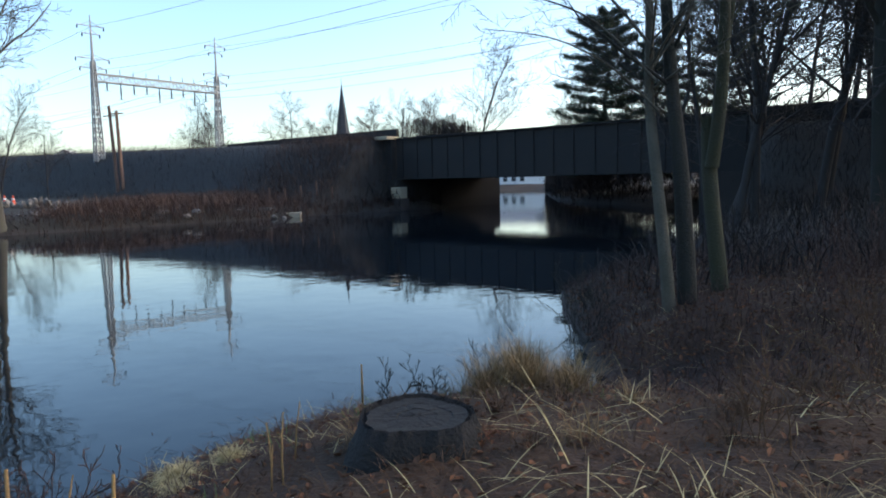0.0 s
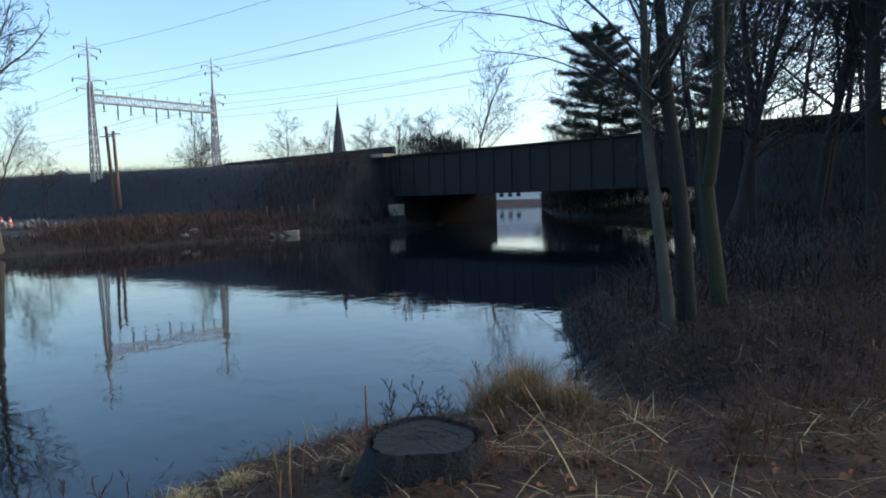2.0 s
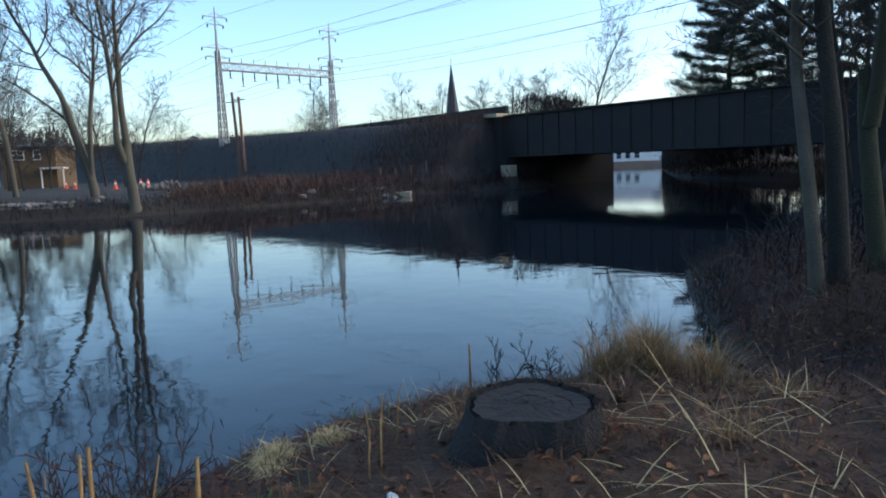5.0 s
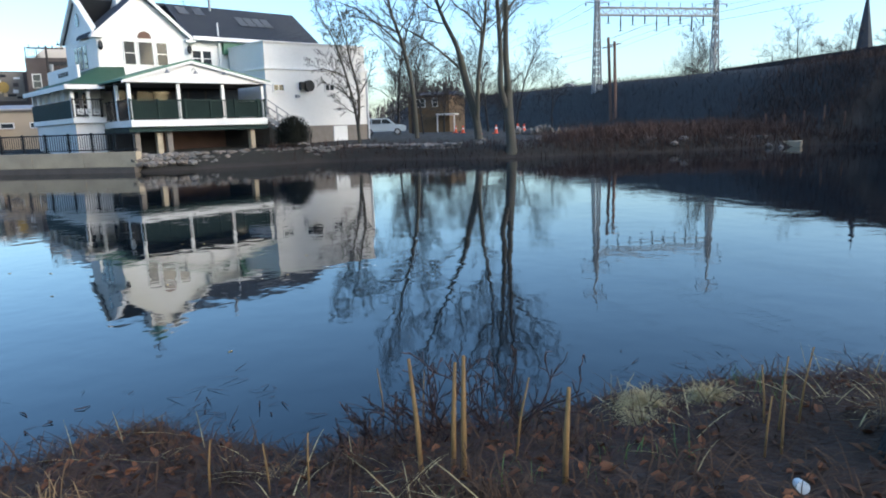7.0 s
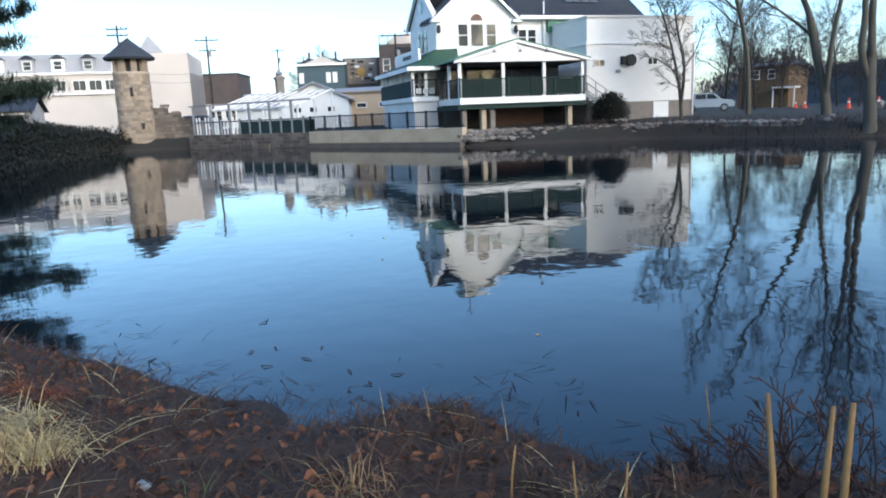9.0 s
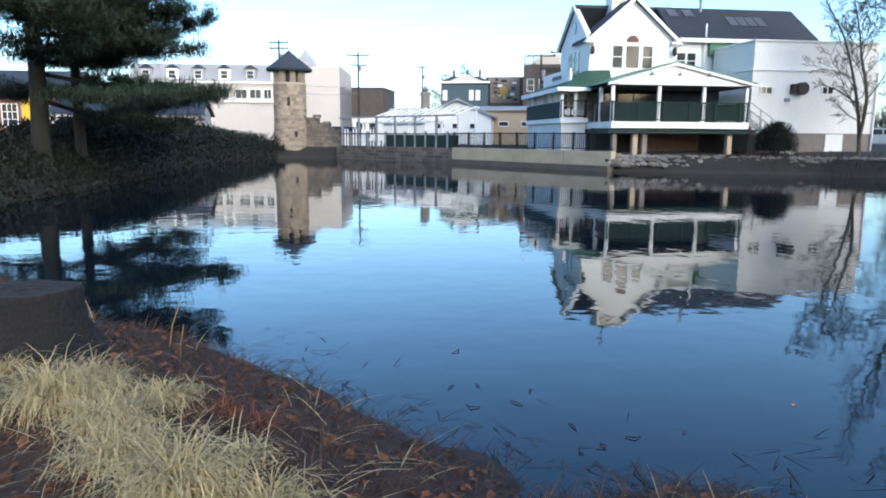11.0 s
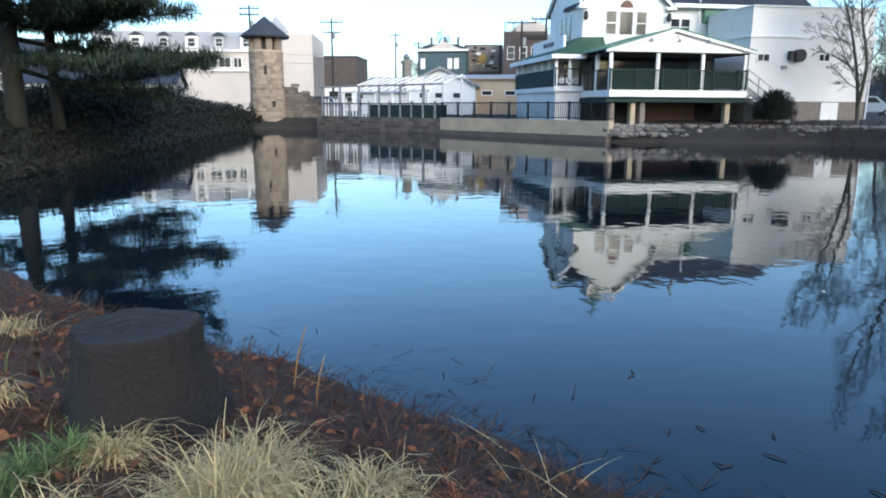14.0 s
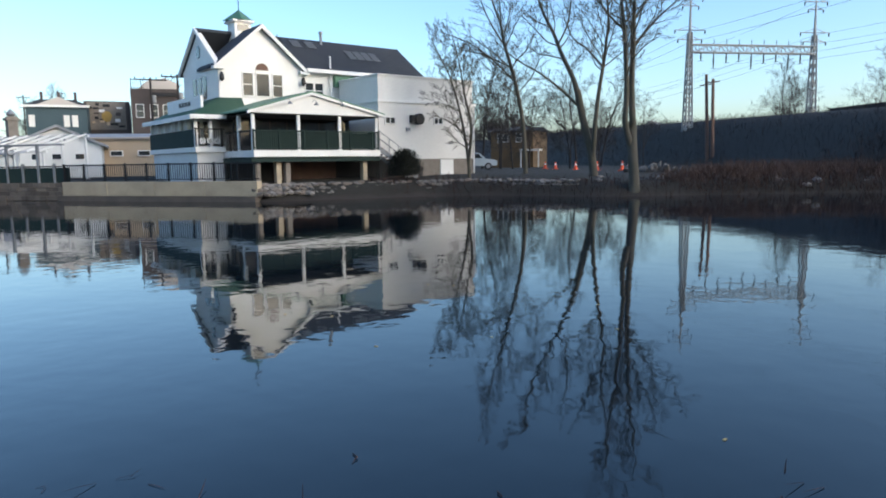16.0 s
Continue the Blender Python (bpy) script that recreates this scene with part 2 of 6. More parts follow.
def height(x, y):
    x, y = np.asarray(x, float), np.asarray(y, float)
    near = 1 - smooth(np.hypot(x + 2, y - 3), 16, 26)
    d = shore_distance(x, y) + (0.07 * wave(x, y, 2.2, 1) + 0.06 * wave(x, y, 0.6, 2)) * np.maximum(near, 1 - smooth(-x, 32, 34))
    west = smooth(-y, 0, 4) * smooth(-x, 8, 14)
    rise = near * (0.6 + 0.12 * smooth(x, -3, 0)) + (1 - near) * (0.92 + 0.23 * smooth(d, 2, 7) + 0.5 * west)
    land = rise * (1 - np.exp(-np.maximum(d, 0) / (1.5 * near + (0.9 - 0.55 * smooth(-x, 31, 34)) * (1 - near))))
    h = np.where(d > 0, land, np.maximum(d * 0.5, -1.2))
    h = h + np.where(d > 0, 0.03 * wave(x, y, 0.35, 3) + 0.05 * wave(x, y, 1.3, 4), 0)
    q = (x - RAIL_AT[0]) * 0.65 + (y - RAIL_AT[1]) * 0.76
    k = -((x - RAIL_AT[0]) * RAIL_WAY[0] + (y - RAIL_AT[1]) * RAIL_WAY[1])
    top = 5.5 + 0.024 * np.clip(k, -40, 130)
    bank = smooth(q, -9, -0.3) * (1 - smooth(q, 14, 24)) * np.maximum(smooth(k, 0.5, 1.5), smooth(-k, 25, 26)) * (1 - smooth(np.abs(k), 220, 330))
    h = np.where(d > -2, h + bank * (top - h) * np.where(d > 0, 1, smooth(d, -2, 0)), h)
    hill = smooth(np.hypot(x, y), 170, 420) * 5
    return h + hill


def spread(lo, hi, step, reach):
    """Coordinates at an even step from lo to hi, and ever wider beyond, out to reach."""
    mid = list(np.arange(lo, hi, step))
    left, right, s, v, w = [], [], step, lo, hi
    while v > -reach:
        s = min(s * 1.09, 120) if s > 0.9 or abs(v) > 75 else min(s * 1.09, 0.9)
        v -= s
        left.append(v)
    s = step
    while w < reach:
        s = min(s * 1.09, 120) if s > 0.9 or abs(w) > 100 else min(s * 1.09, 0.9)
        w += s
        right.append(w)
    return np.array(left[::-1] + mid + right)


def sheet(name, xs, ys, zs, mat):
    gx, gy = np.meshgrid(xs, ys)
    nx, ny = len(xs), len(ys)
    verts = np.stack([gx.ravel(), gy.ravel(), zs(gx.ravel(), gy.ravel())], -1)
    i = np.arange(nx * ny).reshape(ny, nx)
    faces = np.stack([i[:-1, :-1].ravel(), i[:-1, 1:].ravel(), i[1:, 1:].ravel(), i[1:, :-1].ravel()], -1)
    me = bpy.data.meshes.new(name)
    me.from_pydata(verts.tolist(), [], faces.tolist())
    me.polygons.foreach_set("use_smooth", [True] * len(me.polygons))
    me.materials.append(mat)
    return new(name, me)


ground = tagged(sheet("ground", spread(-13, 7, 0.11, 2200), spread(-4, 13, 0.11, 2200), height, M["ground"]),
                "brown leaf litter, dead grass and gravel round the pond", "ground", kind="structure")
bm = bmesh.new()
bm.faces.new([bm.verts.new((x, y, 0)) for x, y in ((-75, -12), (60, -12), (60, 160), (-75, 160))])
water = tagged(part("water", bm, M["water"]), "still blue pond water reflecting the sky", "water", kind="structure")


def top_at(x, y):
    return float(height(np.array([x]), np.array([y]))[0])

# ---- restaurant ----
REST = pose(-42.83, 21.2, 0, 0, 0, 81.6) @ Matrix.Diagonal((0.93, 1, 1, 1))
rest = thing("restaurant_building", "white clapboard lakeside restaurant with slate roof and green porch", "building", REST)


def bars(xs, make):
    """One bmesh of many like bars."""
    bm = bmesh.new()
    for v in xs:
        make(bm, v)
    return bm


def window(parent, x0, x1, z0, z1, y, panes=(1, 2), mat="glass", frame_mat="white"):
    """A sash window in a wall that faces -y: a proud frame with bars, and panes behind."""
    bm = bmesh.new()
    w = 0.07
    for a, b, c, d in ((x0 - w, x1 + w, z1, z1 + w), (x0 - w, x1 + w, z0 - w, z0), (x0 - w, x0, z0, z1), (x1, x1 + w, z0, z1)):
        block(bm, a, b, y - 0.07, y + 0.02, c, d)
    nx, nz = panes
    for i in range(1, nx):
        c = x0 + (x1 - x0) * i / nx
        block(bm, c - 0.025, c + 0.025, y - 0.05, y + 0.02, z0, z1)
    for i in range(1, nz):
        c = z0 + (z1 - z0) * i / nz
        block(bm, x0, x1, y - 0.045, y + 0.02, c - 0.025, c + 0.025)
    win = part("window", bm, M[frame_mat], parent)
    part("pane", box(x0, x1, y - 0.02, y + 0.01, z0, z1), M[mat], win, "dark reflecting glass")
    return win


def railing(parent, a, b, z0, z1, step=0.13, post=1.6, mat="iron", name="railing"):
    """A railing from a to b (x, y): top and bottom rail, posts and balusters."""
    a, b = Vector((*a, 0)), Vector((*b, 0))
    way, length = (b - a).normalized(), (b - a).length
    m = Matrix.Translation(a) @ way.to_track_quat("X", "Z").to_matrix().to_4x4()
    rail = part(name, box(0, length, -0.04, 0.04, z1 - 0.07, z1, 0, m), M[mat], parent)
    part("bottom_rail", box(0, length, -0.025, 0.025, z0 + 0.08, z0 + 0.13, 0, m), M[mat], rail)
    for i in range(int(length / post) + 1):
        c = min(i * post, length - 0.04)
        part("post", box(c - 0.045, c + 0.045, -0.045, 0.045, z0, z1 + 0.05, 0, m), M[mat], rail)
    for c in np.arange(step, length, step):
        part("baluster", box(c - 0.014, c + 0.014, -0.014, 0.014, z0 + 0.1, z1 - 0.05, 0, m), M[mat], rail)
    return rail


# main block with clapboards
wall = part("wall", box(0, 16.2, 0, 6.2, 1.0, 8.1), M["white"], rest)
part("siding", bars(np.arange(5.4, 8.1, 0.2), lambda bm, z: block(bm, -0.025, 8.2, -0.025, 0.0, z, z + 0.17)), M["white"], wall)
part("side_siding", bars(np.arange(3.0, 8.1, 0.2), lambda bm, z: block(bm, -0.025, 0, 0, 6.2, z, z + 0.17)), M["white"], wall)
bm = prism(bmesh.new(), [(0.0, 8.1), (3.1, 10.35), (6.2, 8.1)], "x", -0.01, 0.25)
part("end_gable", bm, M["white"], rest)
bm = prism(bmesh.new(), [(3.1, 10.4), (3.1, 10.62), (-0.3, 8.1), (-0.3, 7.88)], "x", -0.28, -0.12)
prism(bm, [(3.1, 10.4), (3.1, 10.62), (6.6, 8.1), (6.6, 7.88)], "x", -0.28, -0.12)
part("end_rake", bm, M["white"], rest)
roof = part("roof", prism(prism(bmesh.new(), [(3.1, 10.45), (6.65, 7.95), (6.65, 8.12), (3.1, 10.63)], "x", -0.12, 16.5), [(-0.45, 7.95), (3.1, 10.45), (3.1, 10.63), (-0.45, 8.12)], "x", 5.95, 16.5), M["slate"], rest, "dark grey slate roof")
part("fascia", box(6.2, 16.5, -0.56, -0.45, 7.9, 8.14), M["white"], roof)
for i in range(22):
    part("shingle_course", box(6.1, 16.5, -0.45 + i * 0.16, -0.4 + i * 0.16, 8.125 + i * 0.1131, 8.15 + i * 0.1131), M["slate"], roof)
for s0, s1, n in ((10.7, 13.5, 4), (6.5, 7.3, 1), (7.7, 8.5, 1)):
    y0, y1 = (1.0, 2.0) if n == 4 else (1.9, 2.7)
    z = lambda y: 8.12 + (y + 0.45) * 0.707
    bm = bmesh.new()
    for i in range(n):
        a, b = s0 + (s1 - s0) * i / n, s0 + (s1 - s0) * (i + 1) / n - 0.08
        vs = [bm.verts.new(p) for p in ((a, y0, z(y0) + 0.09), (b, y0, z(y0) + 0.09), (b, y1, z(y1) + 0.09), (a, y1, z(y1) + 0.09))]
        bm.faces.new(vs)
    bmesh.ops.solidify(bm, geom=bm.faces[:], thickness=0.08)
    part("skylight", bm, M["steel"], roof, "grey framed roof skylight")
# cross gable
gable = part("front_gable", prism(bmesh.new(), [(0, 8.1), (5.98, 8.1), (2.99, 10.35)], "y", -0.12, 3.1), M["white"], rest)
part("gable_front", box(0, 5.98, -0.12, 0, 5.3, 8.1), M["white"], gable)
bm = bmesh.new()
for side in (-1, 1):
    c, e = 2.99, 3.2
    prism(bm, [(c, 10.43), (c + side * e, 7.85), (c + side * e, 8.03), (c, 10.63)], "y", -0.4, 3.05)
part("gable_roof", bm, M["slate"], gable)
bm = bmesh.new()
for side in (-1, 1):
    c, e = 2.99, 3.25
    prism(bm, [(c, 10.37), (c + side * e, 7.72), (c + side * e, 7.98), (c, 10.61)], "y", -0.5, -0.4)
    block(bm, c + side * 3.05 - 0.35, c + side * 3.05 + 0.35, -0.5, 0, 7.72, 7.9)
part("rake_board", bm, M["white"], gable)
for x0, x1 in ((1.62, 2.3), (2.56, 3.46), (3.74, 4.42)):
    window(gable, x0, x1, 6.25, 7.6, -0.13, (1, 2) if x0 != 2.56 else (1, 1))
bm = bmesh.new()
prism(bm, [(3.01 + 0.45 * math.cos(a), 7.84 + 0.42 * math.sin(a)) for a in (math.pi * i / 12 for i in range(13))], "y", -0.17, -0.1)
part("fan_window", bm, M["rust_wood"], gable, "brown half-round fan window")
for x in (0.1, 5.9):
    bm = bmesh.new()
    rod(bm, (x, -0.15, 7.35), (x, -0.45, 7.45), 0.04)
    tube(bm, [Vector((x, -0.42, 7.0)), Vector((x, -0.42, 7.15)), Vector((x, -0.42, 7.45)), Vector((x, -0.42, 7.55))], [0.06, 0.16, 0.13, 0.03], 8)
    part("wall_lantern", bm, M["iron"], gable, "black iron wall lantern")
for x0, x1 in ((6.25, 6.85), (7.0, 7.6)):
    window(rest, x0, x1, 6.3, 7.25, -0.03)
part("green_band", box(8.5, 16.2, -0.32, 0, 7.1, 7.85), M["green_roof"], rest, "green shingled band below the eave")
bm = bmesh.new()
rod(bm, (8.2, -0.2, 5.5), (8.2, -0.2, 9.1), 0.06, 8)
part("vent_pipe", bm, M["white"], rest)
bm = bmesh.new()
rod(bm, (9.2, 2.7, 10.0), (9.2, 2.7, 11.1), 0.1, 8)
rod(bm, (9.2, 2.7, 11.05), (9.2, 2.7, 11.2), 0.15, 8)
part("roof_vent", bm, M["steel"], rest)
for y0 in (1.9, 2.8, 3.7):
    bm = box(-0.06, 0.02, y0, y0 + 0.6, 6.1, 7.5)
    part("end_window", bm, M["glass"], rest, "narrow dark end window")
bm = bmesh.new()
prism(bm, [(3.1 + 0.3 * math.cos(a), 9.1 + 0.4 * math.sin(a)) for a in (2 * math.pi * i / 14 for i in range(14))], "x", -0.06, 0.05)
part("oval_window", bm, M["glass"], rest)
# cupola
cup = part("cupola", box(2.4, 3.6, 2.5, 3.7, 9.5, 11.25, 0.02), M["white"], rest)
part("cornice", box(2.22, 3.78, 2.32, 3.88, 11.2, 11.32), M["white"], cup)
bm = bmesh.new()
tube(bm, [Vector((3.0, 3.1, 11.32)), Vector((3.0, 3.1, 11.6)), Vector((3.0, 3.1, 12.05))], [1.12, 0.7, 0.03], 4)
bmesh.ops.rotate(bm, verts=bm.verts, cent=(3, 3.1, 0), matrix=Matrix.Rotation(radians(16), 3, "Z"))
part("cupola_roof", bm, M["green_roof"], cup, "green copper pyramid roof")
part("louvre", box(2.6, 3.4, 2.46, 2.52, 10.65, 11.05), M["glass"], cup)
bm = bmesh.new()
rod(bm, (3, 3.1, 12.0), (3, 3.1, 13.2), 0.03)
block(bm, 2.65, 3.35, 3.09, 3.11, 12.8, 12.92)
part("weather_vane", bm, M["iron"], cup)

# porch: floor, fascia, roof
part("deck", box(-0.8, 7.8, -6.6, 0, 2.38, 2.74), M["white"], rest, "white deck fascia")
part("deck_beam", box(-0.9, 7.9, -6.45, -0.3, 2.1, 2.34), M["green_paint"], rest)
part("left_deck", box(-2.65, -0.8, -2.6, 6.2, 2.72, 3.02), M["white"], rest)
part("left_base", box(-2.5, -0.85, -2.4, 6.0, 0.8, 2.7), M["stucco"], rest)
for x in (-2.55, -1.65, -0.7, 2.15, 4.95, 7.65):
    y = -2.5 if x < -1 else -6.4
    part("porch_post", box(x - 0.1, x + 0.1, y - 0.08, y + 0.08, 2.7, 4.75, 0.012), M["white"], rest)
part("porch_post", box(-0.8, -0.6, -4.6, -4.4, 2.7, 4.75, 0.012), M["white"], rest)
for y in (-1.2, 0.2, 1.6, 3.0, 4.4, 5.8):
    part("porch_post", box(-2.65, -2.45, y - 0.08, y + 0.08, 3.0, 4.7, 0.012), M["white"], rest)
railing(rest, (-0.75, -6.5), (7.75, -6.5), 2.74, 3.82, mat="green_paint")
railing(rest, (7.72, -6.5), (7.72, -5.3), 2.74, 3.82, mat="green_paint")
railing(rest, (-2.6, -2.55), (-0.8, -2.55), 3.02, 4.05)
railing(rest, (-0.75, -6.45), (-0.75, -2.6), 2.74, 3.82)
part("screen_panel", box(-0.75, 7.7, -6.44, -6.42, 2.84, 3.72), M["green_paint"], rest, "dark green mesh screen")
part("side_panel", box(-2.66, -2.6, -2.4, 6.1, 3.0, 3.98), M["green_paint"], rest)
for x in (-2.2, -1.75, -1.3):
    bm = box(x - 0.17, x + 0.17, -2.62, -2.6, 3.2, 3.5)
    sign = part("notice", bm, M["white"], rest, "small white notice on the railing")
    part("bars", bars((3.27, 3.34, 3.43), lambda b, z: block(b, x - 0.11, x + 0.11, -2.635, -2.622, z, z + 0.03)), M["iron"], sign)
# back wall and ceiling are coloured near black in place of porch shade
part("porch_wall", box(-0.4, 7.8, -3.05, -2.9, 2.7, 4.7), M["shade"], rest, "porch back wall coloured dark as shade")
for i in range(7):
    x = -0.35 + i * 1.16
    part("porch_glass", box(x + 0.06, x + 1.1, -3.12, -3.08, 3.2, 4.55), M["glass"], rest)
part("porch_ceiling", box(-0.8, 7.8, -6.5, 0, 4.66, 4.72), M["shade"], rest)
for x in (-2.2, -1.5):
    window(rest, x, x + 0.5, 3.15, 4.5, -0.92, (1, 2))
part("left_wall", box(-2.35, -0.4, -0.9, 6.0, 3.0, 4.7), M["stucco"], rest)
pr = part("porch_gable", prism(bmesh.new(), [(-0.85, 4.72), (7.85, 4.72), (7.85, 4.85), (2.95, 5.85), (-0.85, 4.85)], "y", -6.62, -6.5), M["white"], rest)
bm = bmesh.new()
prism(bm, [(2.95, 5.9), (2.95, 5.99), (-1.1, 4.89), (-1.1, 4.8)], "y", -6.78, 0)
prism(bm, [(2.95, 5.9), (2.95, 5.99), (8.1, 4.89), (8.1, 4.8)], "y", -6.78, 0)
part("porch_roof", bm, M["green_roof"], pr, "green porch roof")
bm = bmesh.new()
prism(bm, [(2.95, 5.76), (2.95, 5.91), (-1.15, 4.8), (-1.15, 4.66)], "y", -6.8, -6.66)
prism(bm, [(2.95, 5.76), (2.95, 5.91), (8.15, 4.8), (8.15, 4.66)], "y", -6.8, -6.66)
part("porch_rake", bm, M["white"], pr)
for x in (1.3, 3.0, 4.8):
    bm = bmesh.new()
    tube(bm, [Vector((x, -6.62, 5.4)), Vector((x, -6.9, 5.5)), Vector((x, -7.1, 5.4)), Vector((x, -7.12, 5.3))], [0.02] * 4, 6)
    tube(bm, [Vector((x, -7.12, 5.35)), Vector((x, -7.12, 5.29)), Vector((x, -7.12, 5.19))], [0.04, 0.07, 0.16], 10)
    part("gooseneck_lamp", bm, M["steel"], pr, "grey gooseneck barn lamp")
# hipped roof over the wrap-round side
bm = bmesh.new()
a = [bm.verts.new(p) for p in ((-2.95, -2.95, 4.75), (0.6, -2.95, 4.8), (1.5, -0.1, 6.1), (-0.1, -0.1, 6.05), (-0.1, 6.3, 5.95), (-2.95, 6.3, 4.7))]
bm.faces.new((a[0], a[1], a[2], a[3]))
bm.faces.new((a[0], a[3], a[4], a[5]))
bmesh.ops.solidify(bm, geom=bm.faces[:], thickness=0.1)
part("side_roof", bm, M["green_roof"], rest, "green hipped porch roof")
bm = box(-3.03, -0.8, -3.05, -2.95, 4.56, 4.8)
block(bm, -3.05, -2.95, -3.05, 6.35, 4.52, 4.78)
part("side_fascia", bm, M["white"], rest)
part("sign_parapet", box(-1.8, -1.65, -1.6, 4.6, 5.2, 6.0), M["white"], rest)
part("lettering", bars((0.2, 0.75, 1.3, 1.85), lambda b, y: block(b, -1.83, -1.8, y, y + 0.4, 5.5, 5.75)), M["iron"], rest)
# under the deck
# the dark wall colour holds the shade below the deck
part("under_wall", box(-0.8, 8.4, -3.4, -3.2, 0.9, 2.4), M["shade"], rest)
for x, mat in ((-0.4, "mortar"), (0.9, "concrete"), (1.5, "mortar"), (6.9, "concrete")):
    part("pier", box(x - 0.16, x + 0.16, -6.2, -5.85, 0.6, 2.12, 0.02), M[mat], rest)
part("roller_door", box(1.9, 6.4, -3.46, -3.4, 1.0, 2.2), M["rust_wood"], rest)

# annex and stair
ax = part("annex", box(8.7, 17.2, -5.2, 0, 2.2, 5.75), M["stucco"], rest, "white rendered flat-roofed annex")
part("base", box(8.72, 17.18, -5.17, 0, 0.8, 2.2), M["mortar"], ax)
part("band", box(8.62, 17.28, -5.28, 0, 5.75, 5.92), M["white"], ax)
part("parapet", box(8.78, 17.1, -5.1, -0.35, 5.92, 7.4), M["stucco"], ax)
part("coping", box(8.7, 17.2, -5.2, -0.4, 7.4, 7.48), M["white"], ax)
window(ax, 9.25, 10.0, 4.45, 4.8, -5.21, (2, 1))
window(ax, 13.4, 14.1, 4.5, 4.85, -5.21, (2, 1))
bm = bmesh.new()
rod(bm, (11.9, -5.6, 4.75), (11.9, -5.18, 4.75), 0.36, 16)
block(bm, 11.25, 11.5, -5.5, -5.2, 4.5, 5.0)
part("vent_fan", bm, M["iron"], ax, "round black extractor fan")
part("meter_box", box(10.9, 11.2, -5.35, -5.2, 4.0, 4.2), M["steel"], ax)
part("door", box(13.9, 15.1, -5.24, -5.17, 1.1, 2.15), M["white"], ax)
bm = bmesh.new()
rod(bm, (17.05, -5.28, 1.2), (17.05, -5.28, 5.7), 0.05, 8)
part("downpipe", bm, M["white"], ax)
st = part("stair", bars(range(10), lambda b, i: block(b, 7.9 + i * 0.3, 8.22 + i * 0.3, -6.4, -5.35, 2.82 - i * 0.18, 2.87 - i * 0.18)), M["rust_wood"], rest)
bm = bmesh.new()
for y in (-6.4, -5.36):
    prism(bm, [(7.8, 3.0), (11.0, 1.1), (11.0, 0.85), (7.8, 2.7)], "y", y - 0.03, y + 0.03)
    for dz in (0.5, 0.95):
        rod(bm, (7.8, y, 3.0 + dz), (11.0, y, 1.1 + dz), 0.025)
    for i in range(5):
        x = 7.9 + i * 0.75
        rod(bm, (x, y, 2.95 - (x - 7.8) * 0.594), (x, y, 3.95 - (x - 7.8) * 0.594), 0.03)
part("stair_rail", bm, M["steel"], st)

# ---- concrete river wall, fences, patio ----
def span(a, b):
    a, b = Vector((*a, 0)), Vector((*b, 0))
    return Matrix.Translation(a) @ (b - a).normalized().to_track_quat("X", "Z").to_matrix().to_4x4(), (b - a).length


m, L = span((-48.0, 13.7), (-35.9, 19.3))
wall1 = thing("river_wall", "weathered tan concrete wall beside the pond", "wall", m)
wall1["kind"] = "structure"
for i in range(4):
    part("slab", box(L * i / 4 + 0.01, L * (i + 1) / 4 - 0.01, 0, 0.45, 0.3, 1.1, 0.02), M["concrete"], wall1)
part("footing", box(0, L, -0.25, 0.6, -0.6, 0.3), M["stone"], wall1)
fence = thing("patio_fence", "black iron fence with balusters on the concrete wall", "fence", m)
railing(fence, (0, 0.22), (L, 0.22), 1.12, 2.1, 0.15, 1.5)
m2, L2 = span((-60.5, 7.2), (-48.0, 13.7))
wall2 = thing("stone_retaining_wall", "reddish brown stone retaining wall along the pond", "wall", m2)
wall2["kind"] = "structure"
part("backing", box(0, L2, 0.08, 0.6, -0.6, 1.0), M["mortar"], wall2)
rng = random.Random(3)
z, row = -0.2, 0
while z < 0.95:
    hgt = rng.uniform(0.2, 0.3)
    x = -rng.uniform(0, 0.4)
    while x < L2:
        w = rng.uniform(0.35, 0.8)
        d = rng.uniform(0, 0.06)
        part("stone", box(max(x, 0) + 0.015, min(x + w, L2) - 0.01, -d, 0.3, z + 0.012, z + hgt - 0.012, 0), M["stone"], wall2)
        x += w
    z += hgt
fence2 = thing("patio_trellis", "grey timber posts with dark green screens on the patio edge", "fence", m2)
for i in range(12):
    x = 0.4 + i * L2 / 12
    part("post", box(x - 0.07, x + 0.07, 0.25, 0.39, 0.95, 3.3 if i % 2 == 0 else 2.2), M["steel"], fence2)
    if 4 < i:
        part("screen", box(x + 0.08, x + L2 / 12 - 0.08, 0.3, 0.33, 1.0, 1.95), M["green_paint"], fence2)
    else:
        for j in range(1, 3):
            xx = x + j * L2 / 36
            part("picket", box(xx - 0.05, xx + 0.05, 0.28, 0.36, 0.95, 2.4), M["white"], fence2)
part("top_rail", box(0, L2, 0.22, 0.42, 3.25, 3.36), M["steel"], fence2)
part("mid_rail", box(0, L2, 0.26, 0.38, 1.98, 2.06), M["iron"], fence2)


canopy = thing("patio_canopy", "white timber patio canopy frame with sloping rafters", "canopy", span((-61.5, 9.6), (-52.5, 14.3))[0])
for i in range(6):
    for y, z in ((0.0, 3.0), (3.6, 4.1)):
        part("post", box(i * 2 - 0.06, i * 2 + 0.06, y - 0.06, y + 0.06, 0.85, z), M["white"], canopy)
for i in range(11):
    part("rafter", prism(bmesh.new(), [(-0.3, 2.95), (3.7, 4.15), (3.7, 4.27), (-0.3, 3.07)], "x", i - 0.04, i + 0.04), M["white"], canopy)
part("front_beam", box(-0.3, 10.3, -0.08, 0.08, 2.9, 3.06), M["white"], canopy)
